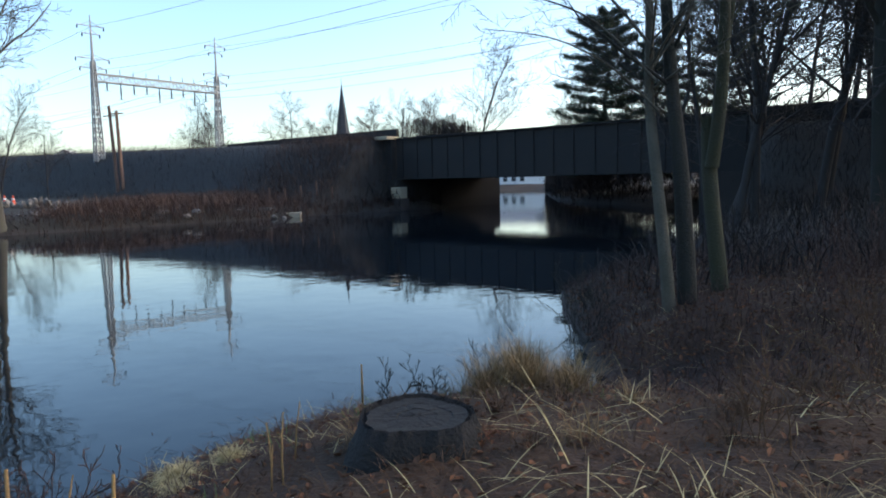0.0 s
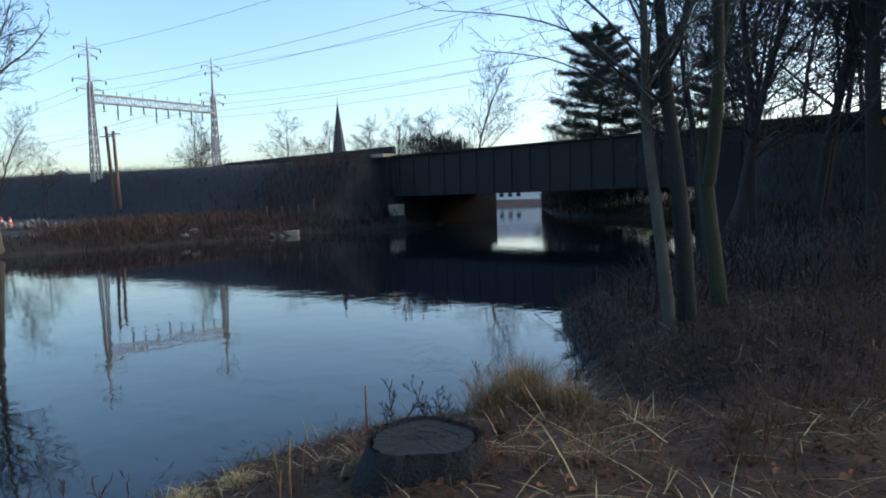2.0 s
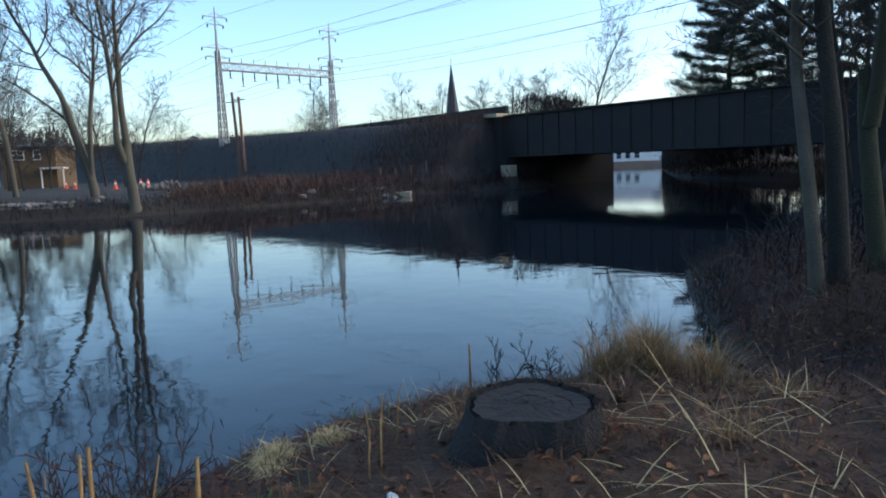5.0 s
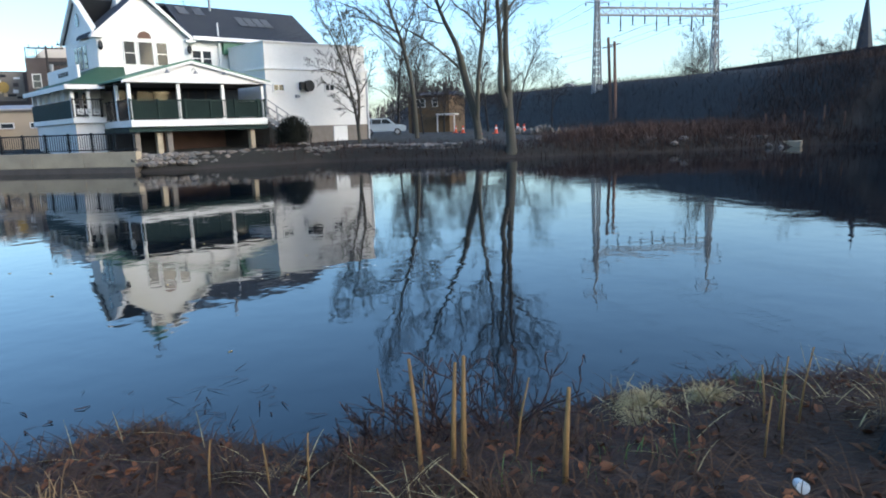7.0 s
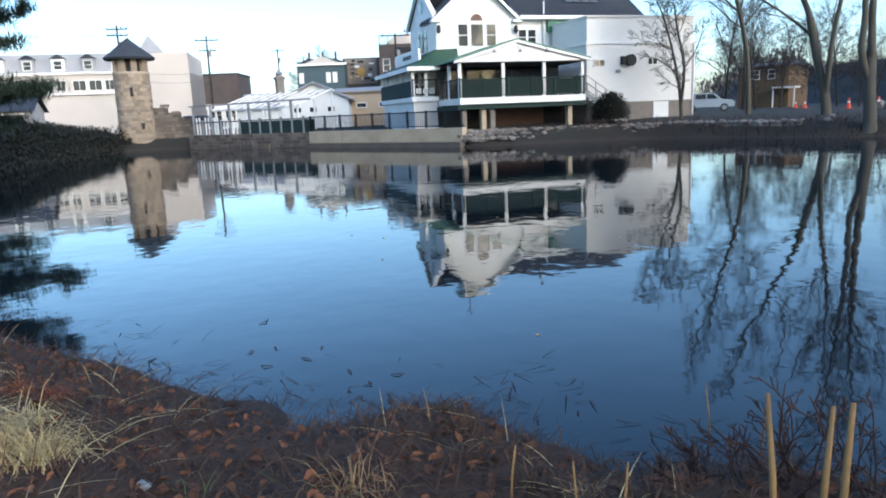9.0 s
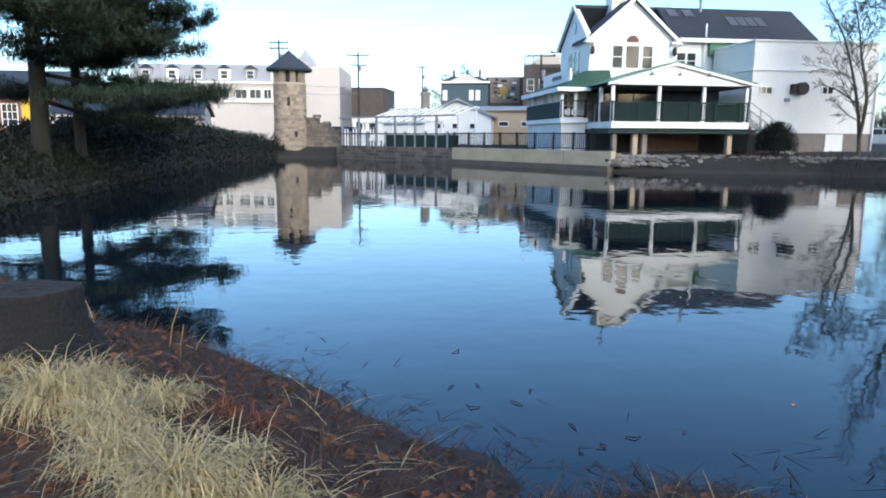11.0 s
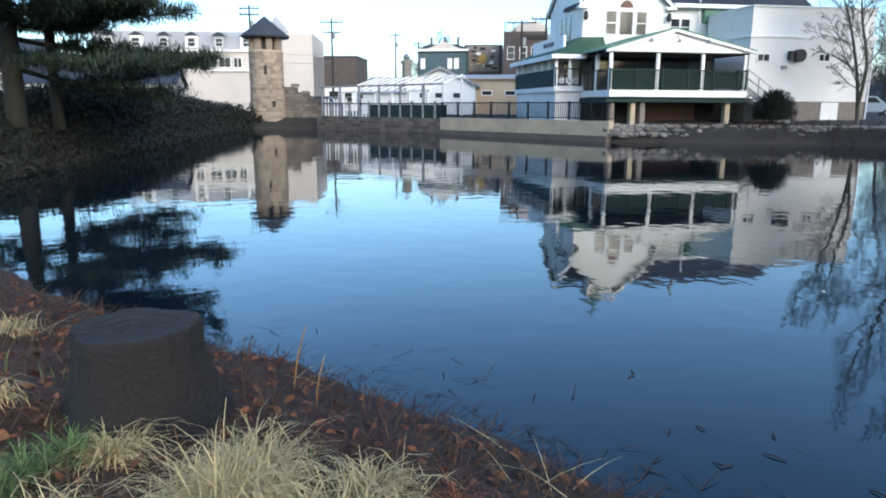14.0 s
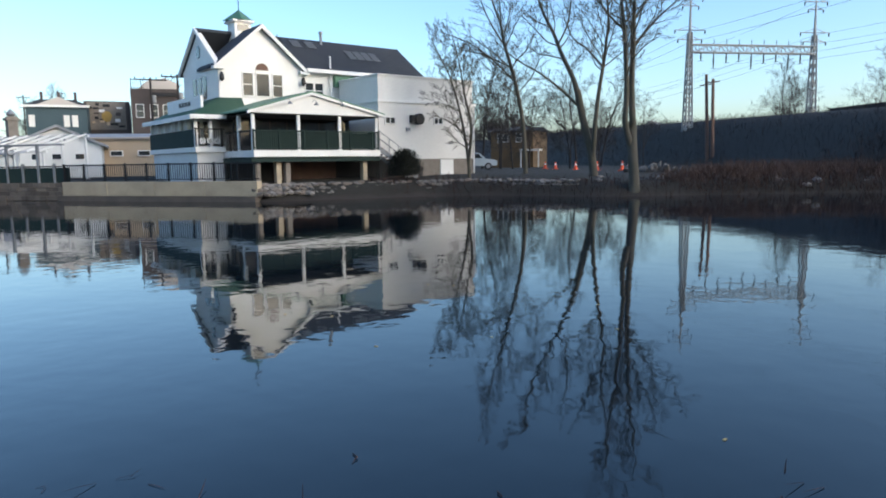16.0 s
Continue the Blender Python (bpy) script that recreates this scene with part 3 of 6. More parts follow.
part("back_beam", box(-0.3, 10.3, 3.52, 3.68, 4.0, 4.16), M["white"], canopy)


def gabled_house(name, label, a, b, depth, z0, z1, ridge, wall_mat, roof_mat, along=True):
    """A house whose front runs from a to b; its ridge along the front, or, with along off, a gable to the front."""
    m, L = span(a, b)
    h = thing(name, label, "house", m)
    part("wall", box(0, L, 0, depth, z0, z1), M[wall_mat], h)
    if along:
        part("roof", prism(bmesh.new(), [(-0.3, z1 - 0.1), (depth / 2, ridge), (depth + 0.3, z1 - 0.1), (depth / 2, ridge + 0.2)], "x", -0.3, L + 0.3), M[roof_mat], h)
        part("gable", prism(bmesh.new(), [(0, z1), (depth, z1), (depth / 2, ridge)], "x", 0, L), M[wall_mat], h)
    else:
        part("gable", prism(bmesh.new(), [(0, z1), (L, z1), (L / 2, ridge)], "y", 0, depth), M[wall_mat], h)
        bm = prism(bmesh.new(), [(-0.4, z1 - 0.2), (L / 2, ridge), (L / 2, ridge + 0.18), (-0.4, z1)], "y", -0.4, depth)
        prism(bm, [(L + 0.4, z1 - 0.2), (L / 2, ridge), (L / 2, ridge + 0.18), (L + 0.4, z1)], "y", -0.4, depth)
        part("roof", bm, M[roof_mat], h)
    return h, L


M["grey_roof"] = material("pale_grey_roofing", (0.3, 0.3, 0.31), 0.8, spots=(0.22, 0.22, 0.23), scale=0.6)
M["tan"] = material("tan_render", (0.5, 0.38, 0.26), 0.9, spots=(0.4, 0.31, 0.22), scale=0.5)
M["blue_grey"] = material("dark_blue_grey_siding", (0.05, 0.085, 0.1), 0.7, spots=(0.04, 0.07, 0.085), scale=0.6)
M["beige"] = material("beige_stucco", (0.5, 0.45, 0.41), 0.9, spots=(0.42, 0.38, 0.35), scale=0.3)
shed, L = gabled_house("white_outbuilding", "white gabled kitchen outbuilding with grey roof", (-64.0, 15.6), (-61.6, 21.2), 6, 0.9, 3.7, 5.1, "white", "grey_roof", False)
for x in (1.2, 2.6, 4.2):
    window(shed, x, x + 0.6, 2.6, 3.0, -0.02, (1, 1))
part("vent", box(2.5, 3.6, -0.04, 0, 4.0, 4.4), M["grey_roof"], shed)
can, L = gabled_house("white_canopy_shed", "low white shed with grey hipped canopy", (-66.5, 12.2), (-64.2, 15.6), 5, 0.9, 3.1, 4.3, "white", "grey_roof", True)
bm = box(-0.35, 0.35, -0.35, 0.35, 0.8, 5.9, 0.02)
block(bm, -0.45, 0.45, -0.45, 0.45, 5.6, 5.8)
chim = tagged(part("chimney_stack", bm, M["mortar"]), "square grey masonry chimney with a cowl", "chimney")
chim.matrix_basis = pose(-64.9, 15.9, 0)
cw = bmesh.new()
tube(cw, [Vector((0, 0, 5.9)), Vector((0, 0, 6.1)), Vector((0, 0, 6.45))], [0.2, 0.38, 0.08], 8)
part("cowl", cw, M["steel"], chim)
tanb, L = gabled_house("tan_building", "low tan rendered building with flat roof", (-66.0, 20.5), (-58.5, 30.5), 8, 0.9, 4.4, 4.7, "tan", "grey_roof", True)
for x in (3.0, 5.2, 7.6):
    window(tanb, x, x + 0.9, 2.9, 3.25, -0.02, (1, 1))
m, L = span((-86.8, 23.2), (-84.4, 28.5))
gh = thing("dark_green_house", "dark blue-green clapboard house with white windows", "house", m)
part("wall", box(0, L, 0, 9, 1, 8.5), M["blue_grey"], gh)
part("siding", bars(np.arange(4.0, 8.4, 0.28), lambda b, z: block(b, 0, L, -0.03, 0, z, z + 0.23)), M["blue_grey"], gh)
part("cornice", box(-0.3, L + 0.3, -0.35, 0.1, 8.4, 8.65), M["white"], gh)
part("pediment", prism(bmesh.new(), [(1.0, 8.65), (L - 0.6, 8.65), (L / 2 + 0.2, 9.5)], "y", -0.2, 4), M["beige"], gh)
part("roof", prism(bmesh.new(), [(-0.3, 8.65), (L + 0.3, 8.65), (L - 1.2, 9.25), (1.2, 9.25)], "y", 0.4, 8), M["slate"], gh)
for x in (0.3, 3.6, 4.4):
    window(gh, x, x + 0.42, 6.4, 7.5, -0.05, (1, 2), "white")
for x in (1.3, 3.0, 4.6):
    bm = bmesh.new()
    rod(bm, (x, 2, 9), (x, 2, 10.2), 0.16)
    part("chimney_pot", bm, M["soot_brick"], gh)
m, L = span((-87.5, 29.3), (-85.6, 33.6))
mu = thing("mural_building", "brick building with a faded painted wall sign", "building", m)
part("wall", box(0, L, 0, 8, 1, 9.4), M["soot_brick"], mu)
part("painted_sign", box(0.3, L - 0.4, -0.05, 0, 6.2, 9.3), M["mortar"], mu, "weathered grey painted advertisement")
rng = random.Random(8)
for i in range(16):
    x, z = rng.uniform(0.5, L - 1.2), rng.uniform(6.3, 9.0)
    part("painted_patch", box(x, x + rng.uniform(0.3, 0.9), -0.06 - i * 0.004, -0.05, z, z + rng.uniform(0.12, 0.4)), M[rng.choice(("iron", "white", "soot_brick", "tan", "shade"))], mu)
part("painted_emblem", prism(bmesh.new(), [(2.3 + 0.55 * math.cos(a), 7.7 + 0.6 * math.sin(a)) for a in (i * 0.5 for i in range(12))], "y", -0.16, -0.05), material("faded_yellow_paint", (0.42, 0.27, 0.08), 0.9), mu, "faded yellow emblem")
m, L = span((-78.9, 31.0), (-76.8, 35.3))
gb = thing("grey_brick_building", "tall grey-brown brick building with roof railings", "building", m)
part("wall", box(0, L, 0, 8, 1, 10.2), M["soot_brick"], gb)
part("attic", prism(bmesh.new(), [(0.8, 10.2), (L, 10.2), (L, 10.8), (L - 1.3, 11.4), (1.6, 11.0)], "y", 0.2, 7), M["beige"], gb)
part("sign_band", box(2.0, L + 0.3, -0.2, 0, 9.4, 9.8), M["iron"], gb)
railing(gb, (0.1, 0.1), (1.4, 0.1), 10.2, 11.2, 0.2, 1.0)
for x in (0.5, 1.9, 3.2):
    window(gb, x, x + 0.7, 7.2, 8.5, -0.02)

# long beige building across the road
m, L = span((-107.5, -16), (-100.4, 12.2))
fb = thing("long_stucco_building", "long beige stucco building with mansard dormers", "building", m)
part("wall", box(0, L, 0, 14, 1, 8.9), M["beige"], fb)
part("ledge", box(0, L - 6.5, -0.35, 0, 6.35, 6.6), M["white"], fb)
part("cornice", box(0, L - 6.5, -0.3, 0, 8.9, 9.2), M["white"], fb)
part("mansard", prism(bmesh.new(), [(0.0, 9.2), (1.3, 11.6), (12, 11.6), (13, 9.2)], "x", 0, L - 6.5), M["grey_roof"], fb)
part("end_block", box(L - 6.5, L, -0.15, 14, 1, 11.4), M["beige"], fb, "taller blank end block")
for i in range(11):
    x = 1.0 + i * 1.95
    window(fb, x, x + (1.5 if i % 3 else 1.0), 6.9, 8.1, -0.02, (2, 1))
for i in range(6):
    x = 1.5 + i * 3.6
    dm = part("dormer", box(x, x + 1.6, 0.1, 2, 9.3, 10.9), M["white" if i % 2 else "grey_roof"], fb)
    part("dormer_roof", prism(bmesh.new(), [(x - 0.15, 10.9), (x + 1.75, 10.9), (x + 0.8, 11.5)], "y", 0, 2.5), M["slate"], dm)
    window(dm, x + 0.35, x + 1.25, 9.6, 10.6, 0.09)
m, L = span((-104, 2), (-101.5, 8))
pyr = bmesh.new()
tube(pyr, [Vector((0, 0, 11.8)), Vector((0, 0, 14.2))], [2.4, 0.05], 4)
pyr = tagged(part("turret_roof", pyr, M["grey_roof"], fb), "")
pyr.matrix_basis = pose(L + 17, 5, 0)
m, L = span((-121, 12.6), (-117.5, 21.4))
bb = thing("dark_brick_block", "dark brown brick commercial block with white shopfront", "building", m)
part("wall", box(0, L, 0, 10, 1, 9.6), M["soot_brick"], bb)
part("coping", box(-0.1, L + 0.1, -0.1, 10, 9.6, 9.85), M["slate"], bb)
part("shopfront", box(0, L, -1.5, 0, 1, 5.0), M["white"], bb)
for i in range(4):
    window(bb, 0.8 + i * 2.2, 2.3 + i * 2.2, 2.4, 4.2, -1.52)
# brick building by the lawn
m, L = span((-73.5, -42), (-70.0, -15.5))
rb = thing("red_brick_building", "red brick building with tall white windows", "building", m)
part("wall", box(0, L, 0, 10, 1.2, 5.6), M["brick"], rb)
part("roof", prism(bmesh.new(), [(-0.5, 5.5), (5, 7.6), (10.5, 5.5)], "x", -0.4, L + 0.4), M["slate"], rb)
part("cornice", box(-0.2, L + 0.2, -0.3, 0, 5.4, 5.7), M["white"], rb)
for i in range(9):
    x = L - 2.4 - i * 2.7
    window(rb, x, x + 1.2, 2.4, 4.3, -0.03, (3, 3), "glass")
bn = tagged(part("banner", box(0, 0.8, 0, 0.05, 2.6, 4.7), material("yellow_cloth", (0.75, 0.45, 0.03), 0.8)), "yellow cloth banner hanging on a post", "banner")
bn.matrix_basis = pose(-62.0, -16.6, 0, 0, 0, 85)
bm = bmesh.new()
rod(bm, (0, 0.02, 1.0), (0, 0.02, 4.9), 0.05)
part("pole", bm, M["steel"], bn)
# low dark-roofed pavilion behind the hedge
pv, L = gabled_house("low_pavilion", "low glazed pavilion with a dark roof", (-55.5, -13.0), (-54.5, -3.2), 5, 1.4, 3.3, 4.2, "beige", "slate", True)
for i in range(6):
    window(pv, 0.5 + i * 1.55, 1.7 + i * 1.55, 1.9, 3.0, -0.02, (1, 1))

# ---- stone tower ----
TOWER = pose(-63.5, 3.6, 0)
tower = thing("stone_tower", "round tan stone tower with a conical slate roof", "tower", TOWER)
bm = bmesh.new()
tube(bm, [Vector((0, 0, -0.8)), Vector((0, 0, 6.2))], [1.36, 1.28], 28)
part("core", bm, M["mortar"], tower)
rng = random.Random(5)
z = -0.1
while z < 6.05:
    hgt = rng.uniform(0.2, 0.34)
    a = rng.uniform(0, 1)
    end = a + 2 * math.pi
    while a < end - 0.05:
        w = min(rng.uniform(0.22, 0.5), end - a)
        mid = (a + w / 2) % (2 * math.pi)
        if mid < 2.2 or mid > 4.6:
            bm, r0, r1 = bmesh.new(), 1.2, 1.41 - 0.012 * z + rng.uniform(0, 0.04)
            lo = [(r * math.cos(t), r * math.sin(t)) for r, t in ((r0, a), (r1, a + 0.012), (r1, a + w / 2), (r1, a + w - 0.012), (r0, a + w))]
            prism(bm, lo, "z", z + 0.012, z + hgt - 0.012)
            part("stone", bm, M["tower_stone"], tower)
        a += w
    z += hgt
part("slit", box(1.2, 1.44, -0.3, -0.06, 4.3, 5.0), M["shade"], tower)
part("slit", box(1.28, 1.46, 0.25, 0.5, 1.7, 2.2), M["shade"], tower)
bm = bmesh.new()
tube(bm, [Vector((0, 0, 6.1)), Vector((0, 0, 6.25))], [1.4, 1.4], 24)
part("string_course", bm, M["tower_stone"], tower)
for i in range(8):
    mm = pose(0, 0, 0, 0, 0, i * 45 + 10)
    part("pier", box(0.95, 1.3, -0.22, 0.22, 6.2, 7.35, 0, mm), M["tower_stone"], tower)
bm = bmesh.new()
tube(bm, [Vector((0, 0, 6.2)), Vector((0, 0, 7.3))], [0.95, 0.95], 12)
part("lantern_room", bm, M["shade"], tower)
bm = bmesh.new()
tube(bm, [Vector((0, 0, 7.22)), Vector((0, 0, 7.36)), Vector((0, 0, 8.2)), Vector((0, 0, 8.95))], [1.9, 1.98, 0.95, 0.03], 14)
part("roof", bm, M["slate"], tower, "dark conical slate roof")

M["wire"] = material("grey_cable", (0.16, 0.17, 0.18), 0.6)
m, L = span((-63.2, 5.0), (-62.2, 9.0))
sw = thing("stepped_stone_wall", "dark stepped stone wall beside the tower", "wall", m, kind="structure")
for i, top in enumerate((3.5, 3.1, 2.6, 2.0)):
    part("core", box(i * 1.0, i * 1.0 + 1.0, -0.2, 0.5, -0.5, top - 0.15), M["soot_brick"], sw)
rng = random.Random(9)
z = -0.2
while z < 3.4:
    hgt, x = rng.uniform(0.22, 0.34), -rng.uniform(0, 0.3)
    while x < 4.0:
        w = rng.uniform(0.3, 0.7)
        if z + hgt < (3.5, 3.1, 2.6, 2.0)[min(max(int(x + w / 2), 0), 3)] + rng.uniform(-0.1, 0.25):
            part("stone", box(x + 0.015, x + w - 0.015, -0.3 - rng.uniform(0, 0.08), 0.4, z + 0.012, z + hgt - 0.012), M["stone"], sw)
        x += w
    z += hgt
# ---- railway: bridge, masts, wires ----
yaw = math.degrees(math.atan2(-0.65, 0.76))
BRIDGE = pose(-3.3, 54, 0, 0, 0, yaw)
bridge = thing("railway_bridge", "black riveted plate girder railway bridge over the water", "bridge", BRIDGE)
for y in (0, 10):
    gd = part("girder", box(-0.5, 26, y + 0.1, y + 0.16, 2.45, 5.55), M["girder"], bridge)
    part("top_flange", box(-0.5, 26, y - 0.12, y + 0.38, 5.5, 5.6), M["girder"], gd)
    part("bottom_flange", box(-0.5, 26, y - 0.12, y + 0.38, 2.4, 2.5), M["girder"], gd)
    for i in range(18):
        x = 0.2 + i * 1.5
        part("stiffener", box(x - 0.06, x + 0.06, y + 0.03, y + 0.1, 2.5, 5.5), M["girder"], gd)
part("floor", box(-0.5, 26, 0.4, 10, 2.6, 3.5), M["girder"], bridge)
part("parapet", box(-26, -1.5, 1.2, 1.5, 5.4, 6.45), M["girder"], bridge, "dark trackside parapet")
# abutment stone, near black: the shade below the bridge is in its colour
M["shade_stone"] = material("shade_black_masonry", (0.028, 0.024, 0.023), 0.95, spots=(0.017, 0.015, 0.015), scale=0.8, fine=12, bump=0.4)
ab = thing("bridge_abutment", "dark stone bridge abutment at the water", "abutment", BRIDGE, kind="structure")
part("body", box(-2.4, 0.1, -0.6, 13, -0.8, 2.38), M["shade_stone"], ab)
part("back_wall", box(-2.4, -0.55, -0.4, 13, 2.38, 5.5), M["shade_stone"], ab)
part("far_body", box(23.5, 27, -0.6, 13, -0.8, 2.38), M["shade_stone"], ab)
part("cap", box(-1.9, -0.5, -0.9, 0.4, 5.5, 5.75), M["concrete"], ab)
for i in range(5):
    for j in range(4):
        part("stone", box(-2.4 + j * 0.62 + (i % 2) * 0.2, -1.83 + j * 0.62 + (i % 2) * 0.2, -0.68, -0.6, -0.1 + i * 0.48, 0.34 + i * 0.48), M["shade_stone"], ab)
wb = tagged(part("bearing_block", box(-0.5, 0.5, -0.4, 0.4, 0, 0.85, 0.05), M["concrete"]), "pale concrete block at the foot of the abutment", "concrete block")
wb.matrix_basis = pose(-3.4, 53.2, 0.95, 0, 0, yaw)
bm = bmesh.new()
block(bm, -0.6, 0.6, -0.45, 0.45, -1.2, 0.0)
part("base", bm, M["soot_brick"], wb)


rw = thing("railway_retaining_wall", "long dark railway retaining wall behind the trees", "wall", BRIDGE, kind="structure")
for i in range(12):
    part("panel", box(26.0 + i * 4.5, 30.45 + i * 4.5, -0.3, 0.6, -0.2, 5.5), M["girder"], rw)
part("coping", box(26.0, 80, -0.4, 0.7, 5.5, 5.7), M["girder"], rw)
sg = thing("warning_sign", "small yellow diamond road warning sign", "road sign", BRIDGE @ pose(32.7, -0.6, 5.1))
part("plate", prism(bmesh.new(), [(0, -0.5), (0.5, 0), (0, 0.5), (-0.5, 0)], "y", -0.03, 0.0), material("yellow_sign_paint", (0.5, 0.26, 0.02), 0.6), sg)
part("symbol", prism(bmesh.new(), [(0, -0.22), (0.16, 0.0), (0, 0.18), (-0.16, 0.0)], "y", -0.045, -0.032), M["iron"], sg)
bm = bmesh.new()
rod(bm, (0, 0.05, -4.6), (0, 0.05, 0.4), 0.04)
part("post", bm, M["steel"], sg)
eb, L = gabled_house("pale_hillside_house", "pale house with dark roof above the railway", (40, 54.5), (52, 44.5), 8, 1.0, 9.2, 10.6, "white", "slate", True)
for i in range(4):
    window(eb, 1.5 + i * 3.2, 3.0 + i * 3.2, 6.6, 8.0, -0.02)


def mast(x, y):
    m = thing("catenary_mast", "pale lattice steel railway mast with crossarms", "mast", pose(x, y, 0, 0, 0, -40), "railway masts")
    z0, z1 = 5.3, 17.0
    def corner(i, z):
        w = 0.55 - 0.32 * (z - z0) / (z1 - z0)
        return ((w if i in (1, 2) else -w) * 0.8, (w if i > 1 else -w) * 0.8, z)
    for i in range(4):
        bm = bmesh.new()
        rod(bm, corner(i, z0), corner(i, z1), 0.1, 5)
        part("leg", bm, M["steel"], m)
        bm = bmesh.new()
        zs = np.linspace(z0, z1, 12)
        for k, (a, b) in enumerate(zip(zs, zs[1:])):
            rod(bm, corner(i, a), corner((i + 1) % 4, b), 0.045, 4)
            rod(bm, corner((i + 1) % 4, a), corner(i, b), 0.045, 4)
        part("lacing", bm, M["steel"], m)
    bm = bmesh.new()
    tube(bm, [Vector((0, 0, 16.8)), Vector((0, 0, 22.2))], [0.2, 0.06], 6)
    part("pole", bm, M["steel"], m)
    for z, w in ((21.0, 1.5), (20.1, 1.0), (17.3, 1.9), (16.2, 1.5)):
        bm = bmesh.new()
        rod(bm, (0, -w, z), (0, w, z), 0.06, 5)
        rod(bm, (0, -w * 0.8, z), (0, 0, z + 0.5), 0.035, 4)
        rod(bm, (0, w * 0.8, z), (0, 0, z + 0.5), 0.035, 4)
        arm = part("crossarm", bm, M["steel"], m)
        for s in (-1, 1):
            bm = bmesh.new()
            tube(bm, [Vector((0, s * w, z - 0.45)), Vector((0, s * w, z - 0.2)), Vector((0, s * w, z))], [0.05, 0.1, 0.05], 6)
            part("insulator", bm, M["iron"], arm)
    return m


mast(-40.5, 82), mast(-30.5, 95.5)
m, L = span((-40.5, 82), (-30.5, 95.5))
gan = thing("catenary_gantry", "pale lattice steel gantry beam between two masts", "gantry", m)
for y in (-0.35, 0.35):
    for z in (14.7, 15.6):
        bm = bmesh.new()
        rod(bm, (0, y, z), (L, y, z), 0.08, 5)
        part("chord", bm, M["steel"], gan)
    bm = bmesh.new()
    n = 16
    for i in range(n):
        a, b = L * i / n, L * (i + 1) / n
        rod(bm, (a, y, 14.7 if i % 2 else 15.6), (b, y, 15.6 if i % 2 else 14.7), 0.05, 4)
        rod(bm, (a, y, 14.7), (a, y, 15.6), 0.04, 4)
    part("lacing", bm, M["steel"], gan)
for i in range(9):
    x, dz = L * (i + 0.9) / 10, (1.0, 1.9, 1.2)[i % 3]
    bm = bmesh.new()
    tube(bm, [Vector((x, 0, 14.7)), Vector((x, 0, 14.7 - dz * 0.5)), Vector((x, 0, 14.7 - dz))], [0.05, 0.1, 0.05], 6)
    rod(bm, (x - 0.3, 0, 14.7 - dz), (x + 0.35, 0, 14.75 - dz), 0.035, 4)
    part("hanger", bm, M["iron"], gan)
    bm = bmesh.new()
    rod(bm, (x, 0, 15.6), (x, 0, 16.3), 0.035, 4)
    part("pin", bm, M["iron"], gan)


def cable(points, sag, r=0.03):
    bm, (a, b) = bmesh.new(), (Vector(points[0]), Vector(points[1]))
    path = [a.lerp(b, i / 12) - Vector((0, 0, sag * 4 * (i / 12) * (1 - i / 12))) for i in range(13)]
    return tube(bm, path, [r] * 13, 4)


for x, y, z in ((-40.5, 82, 20.9), (-40.5, 82, 17.0), (-40.5, 82, 15.9), (-30.5, 95.5, 20.9), (-30.5, 95.5, 17.0), (-30.5, 95.5, 15.9), (-37, 87, 13.4), (-34, 91, 13.4)):
    for sgn, sag in ((1, 1.3), (-1, 1.2)):
        end = (x + sgn * 0.77 * 82, y - sgn * 0.64 * 82, z - 0.6 if sgn > 0 else z)
        tagged(part("overhead_wire", cable(((x, y, z), end), sag, 0.02), M["wire"]), "thin dark overhead railway wire", "wire", "railway wires")

# twin timber poles
for dx, lean in ((0, -2.5), (0.5, -1.2)):
    bm = bmesh.new()
    tube(bm, [Vector((0, 0, -0.6)), Vector((0, 0, 8.6 if dx == 0 else 7.9))], [0.2, 0.14], 8)
    pl = tagged(part("timber_pole", bm, M["rust_wood"]), "reddish weathered timber utility pole by the embankment", "pole", "timber poles")
    pl.matrix_basis = pose(-33.0 + dx, 70.2, top_at(-33.0 + dx, 70.2), 0, lean, 0)
    bm = bmesh.new()
    rod(bm, (-0.7, 0, 7.6), (0.7, 0, 7.6), 0.06, 5)
    part("crossarm", bm, M["rust_wood"], pl)


def utility_pole(x, y, h, arms=((0.6, 1.1),), z0=1.0):
    p = thing("utility_pole", "grey timber utility pole with crossarm", "utility pole", pose(x, y, z0, 0, 0, 70), "utility poles")
    bm = bmesh.new()
    tube(bm, [Vector((0, 0, -0.3)), Vector((0, 0, h))], [0.17, 0.11], 7)
    part("shaft", bm, M["far_bark"], p)
    for dz, w in arms:
        bm = box(-w, w, -0.06, 0.06, h - dz, h - dz + 0.14)
        for s in (-1, -0.4, 0.4, 1):
            rod(bm, (s * w * 0.92, 0, h - dz + 0.1), (s * w * 0.92, 0, h - dz + 0.35), 0.05, 5)
        part("crossarm", bm, M["far_bark"], p)
    bm = bmesh.new()
    rod(bm, (0.3, 0, h - 2.6), (0.3, 0, h - 1.8), 0.2, 8)
    part("transformer", bm, M["steel"], p)


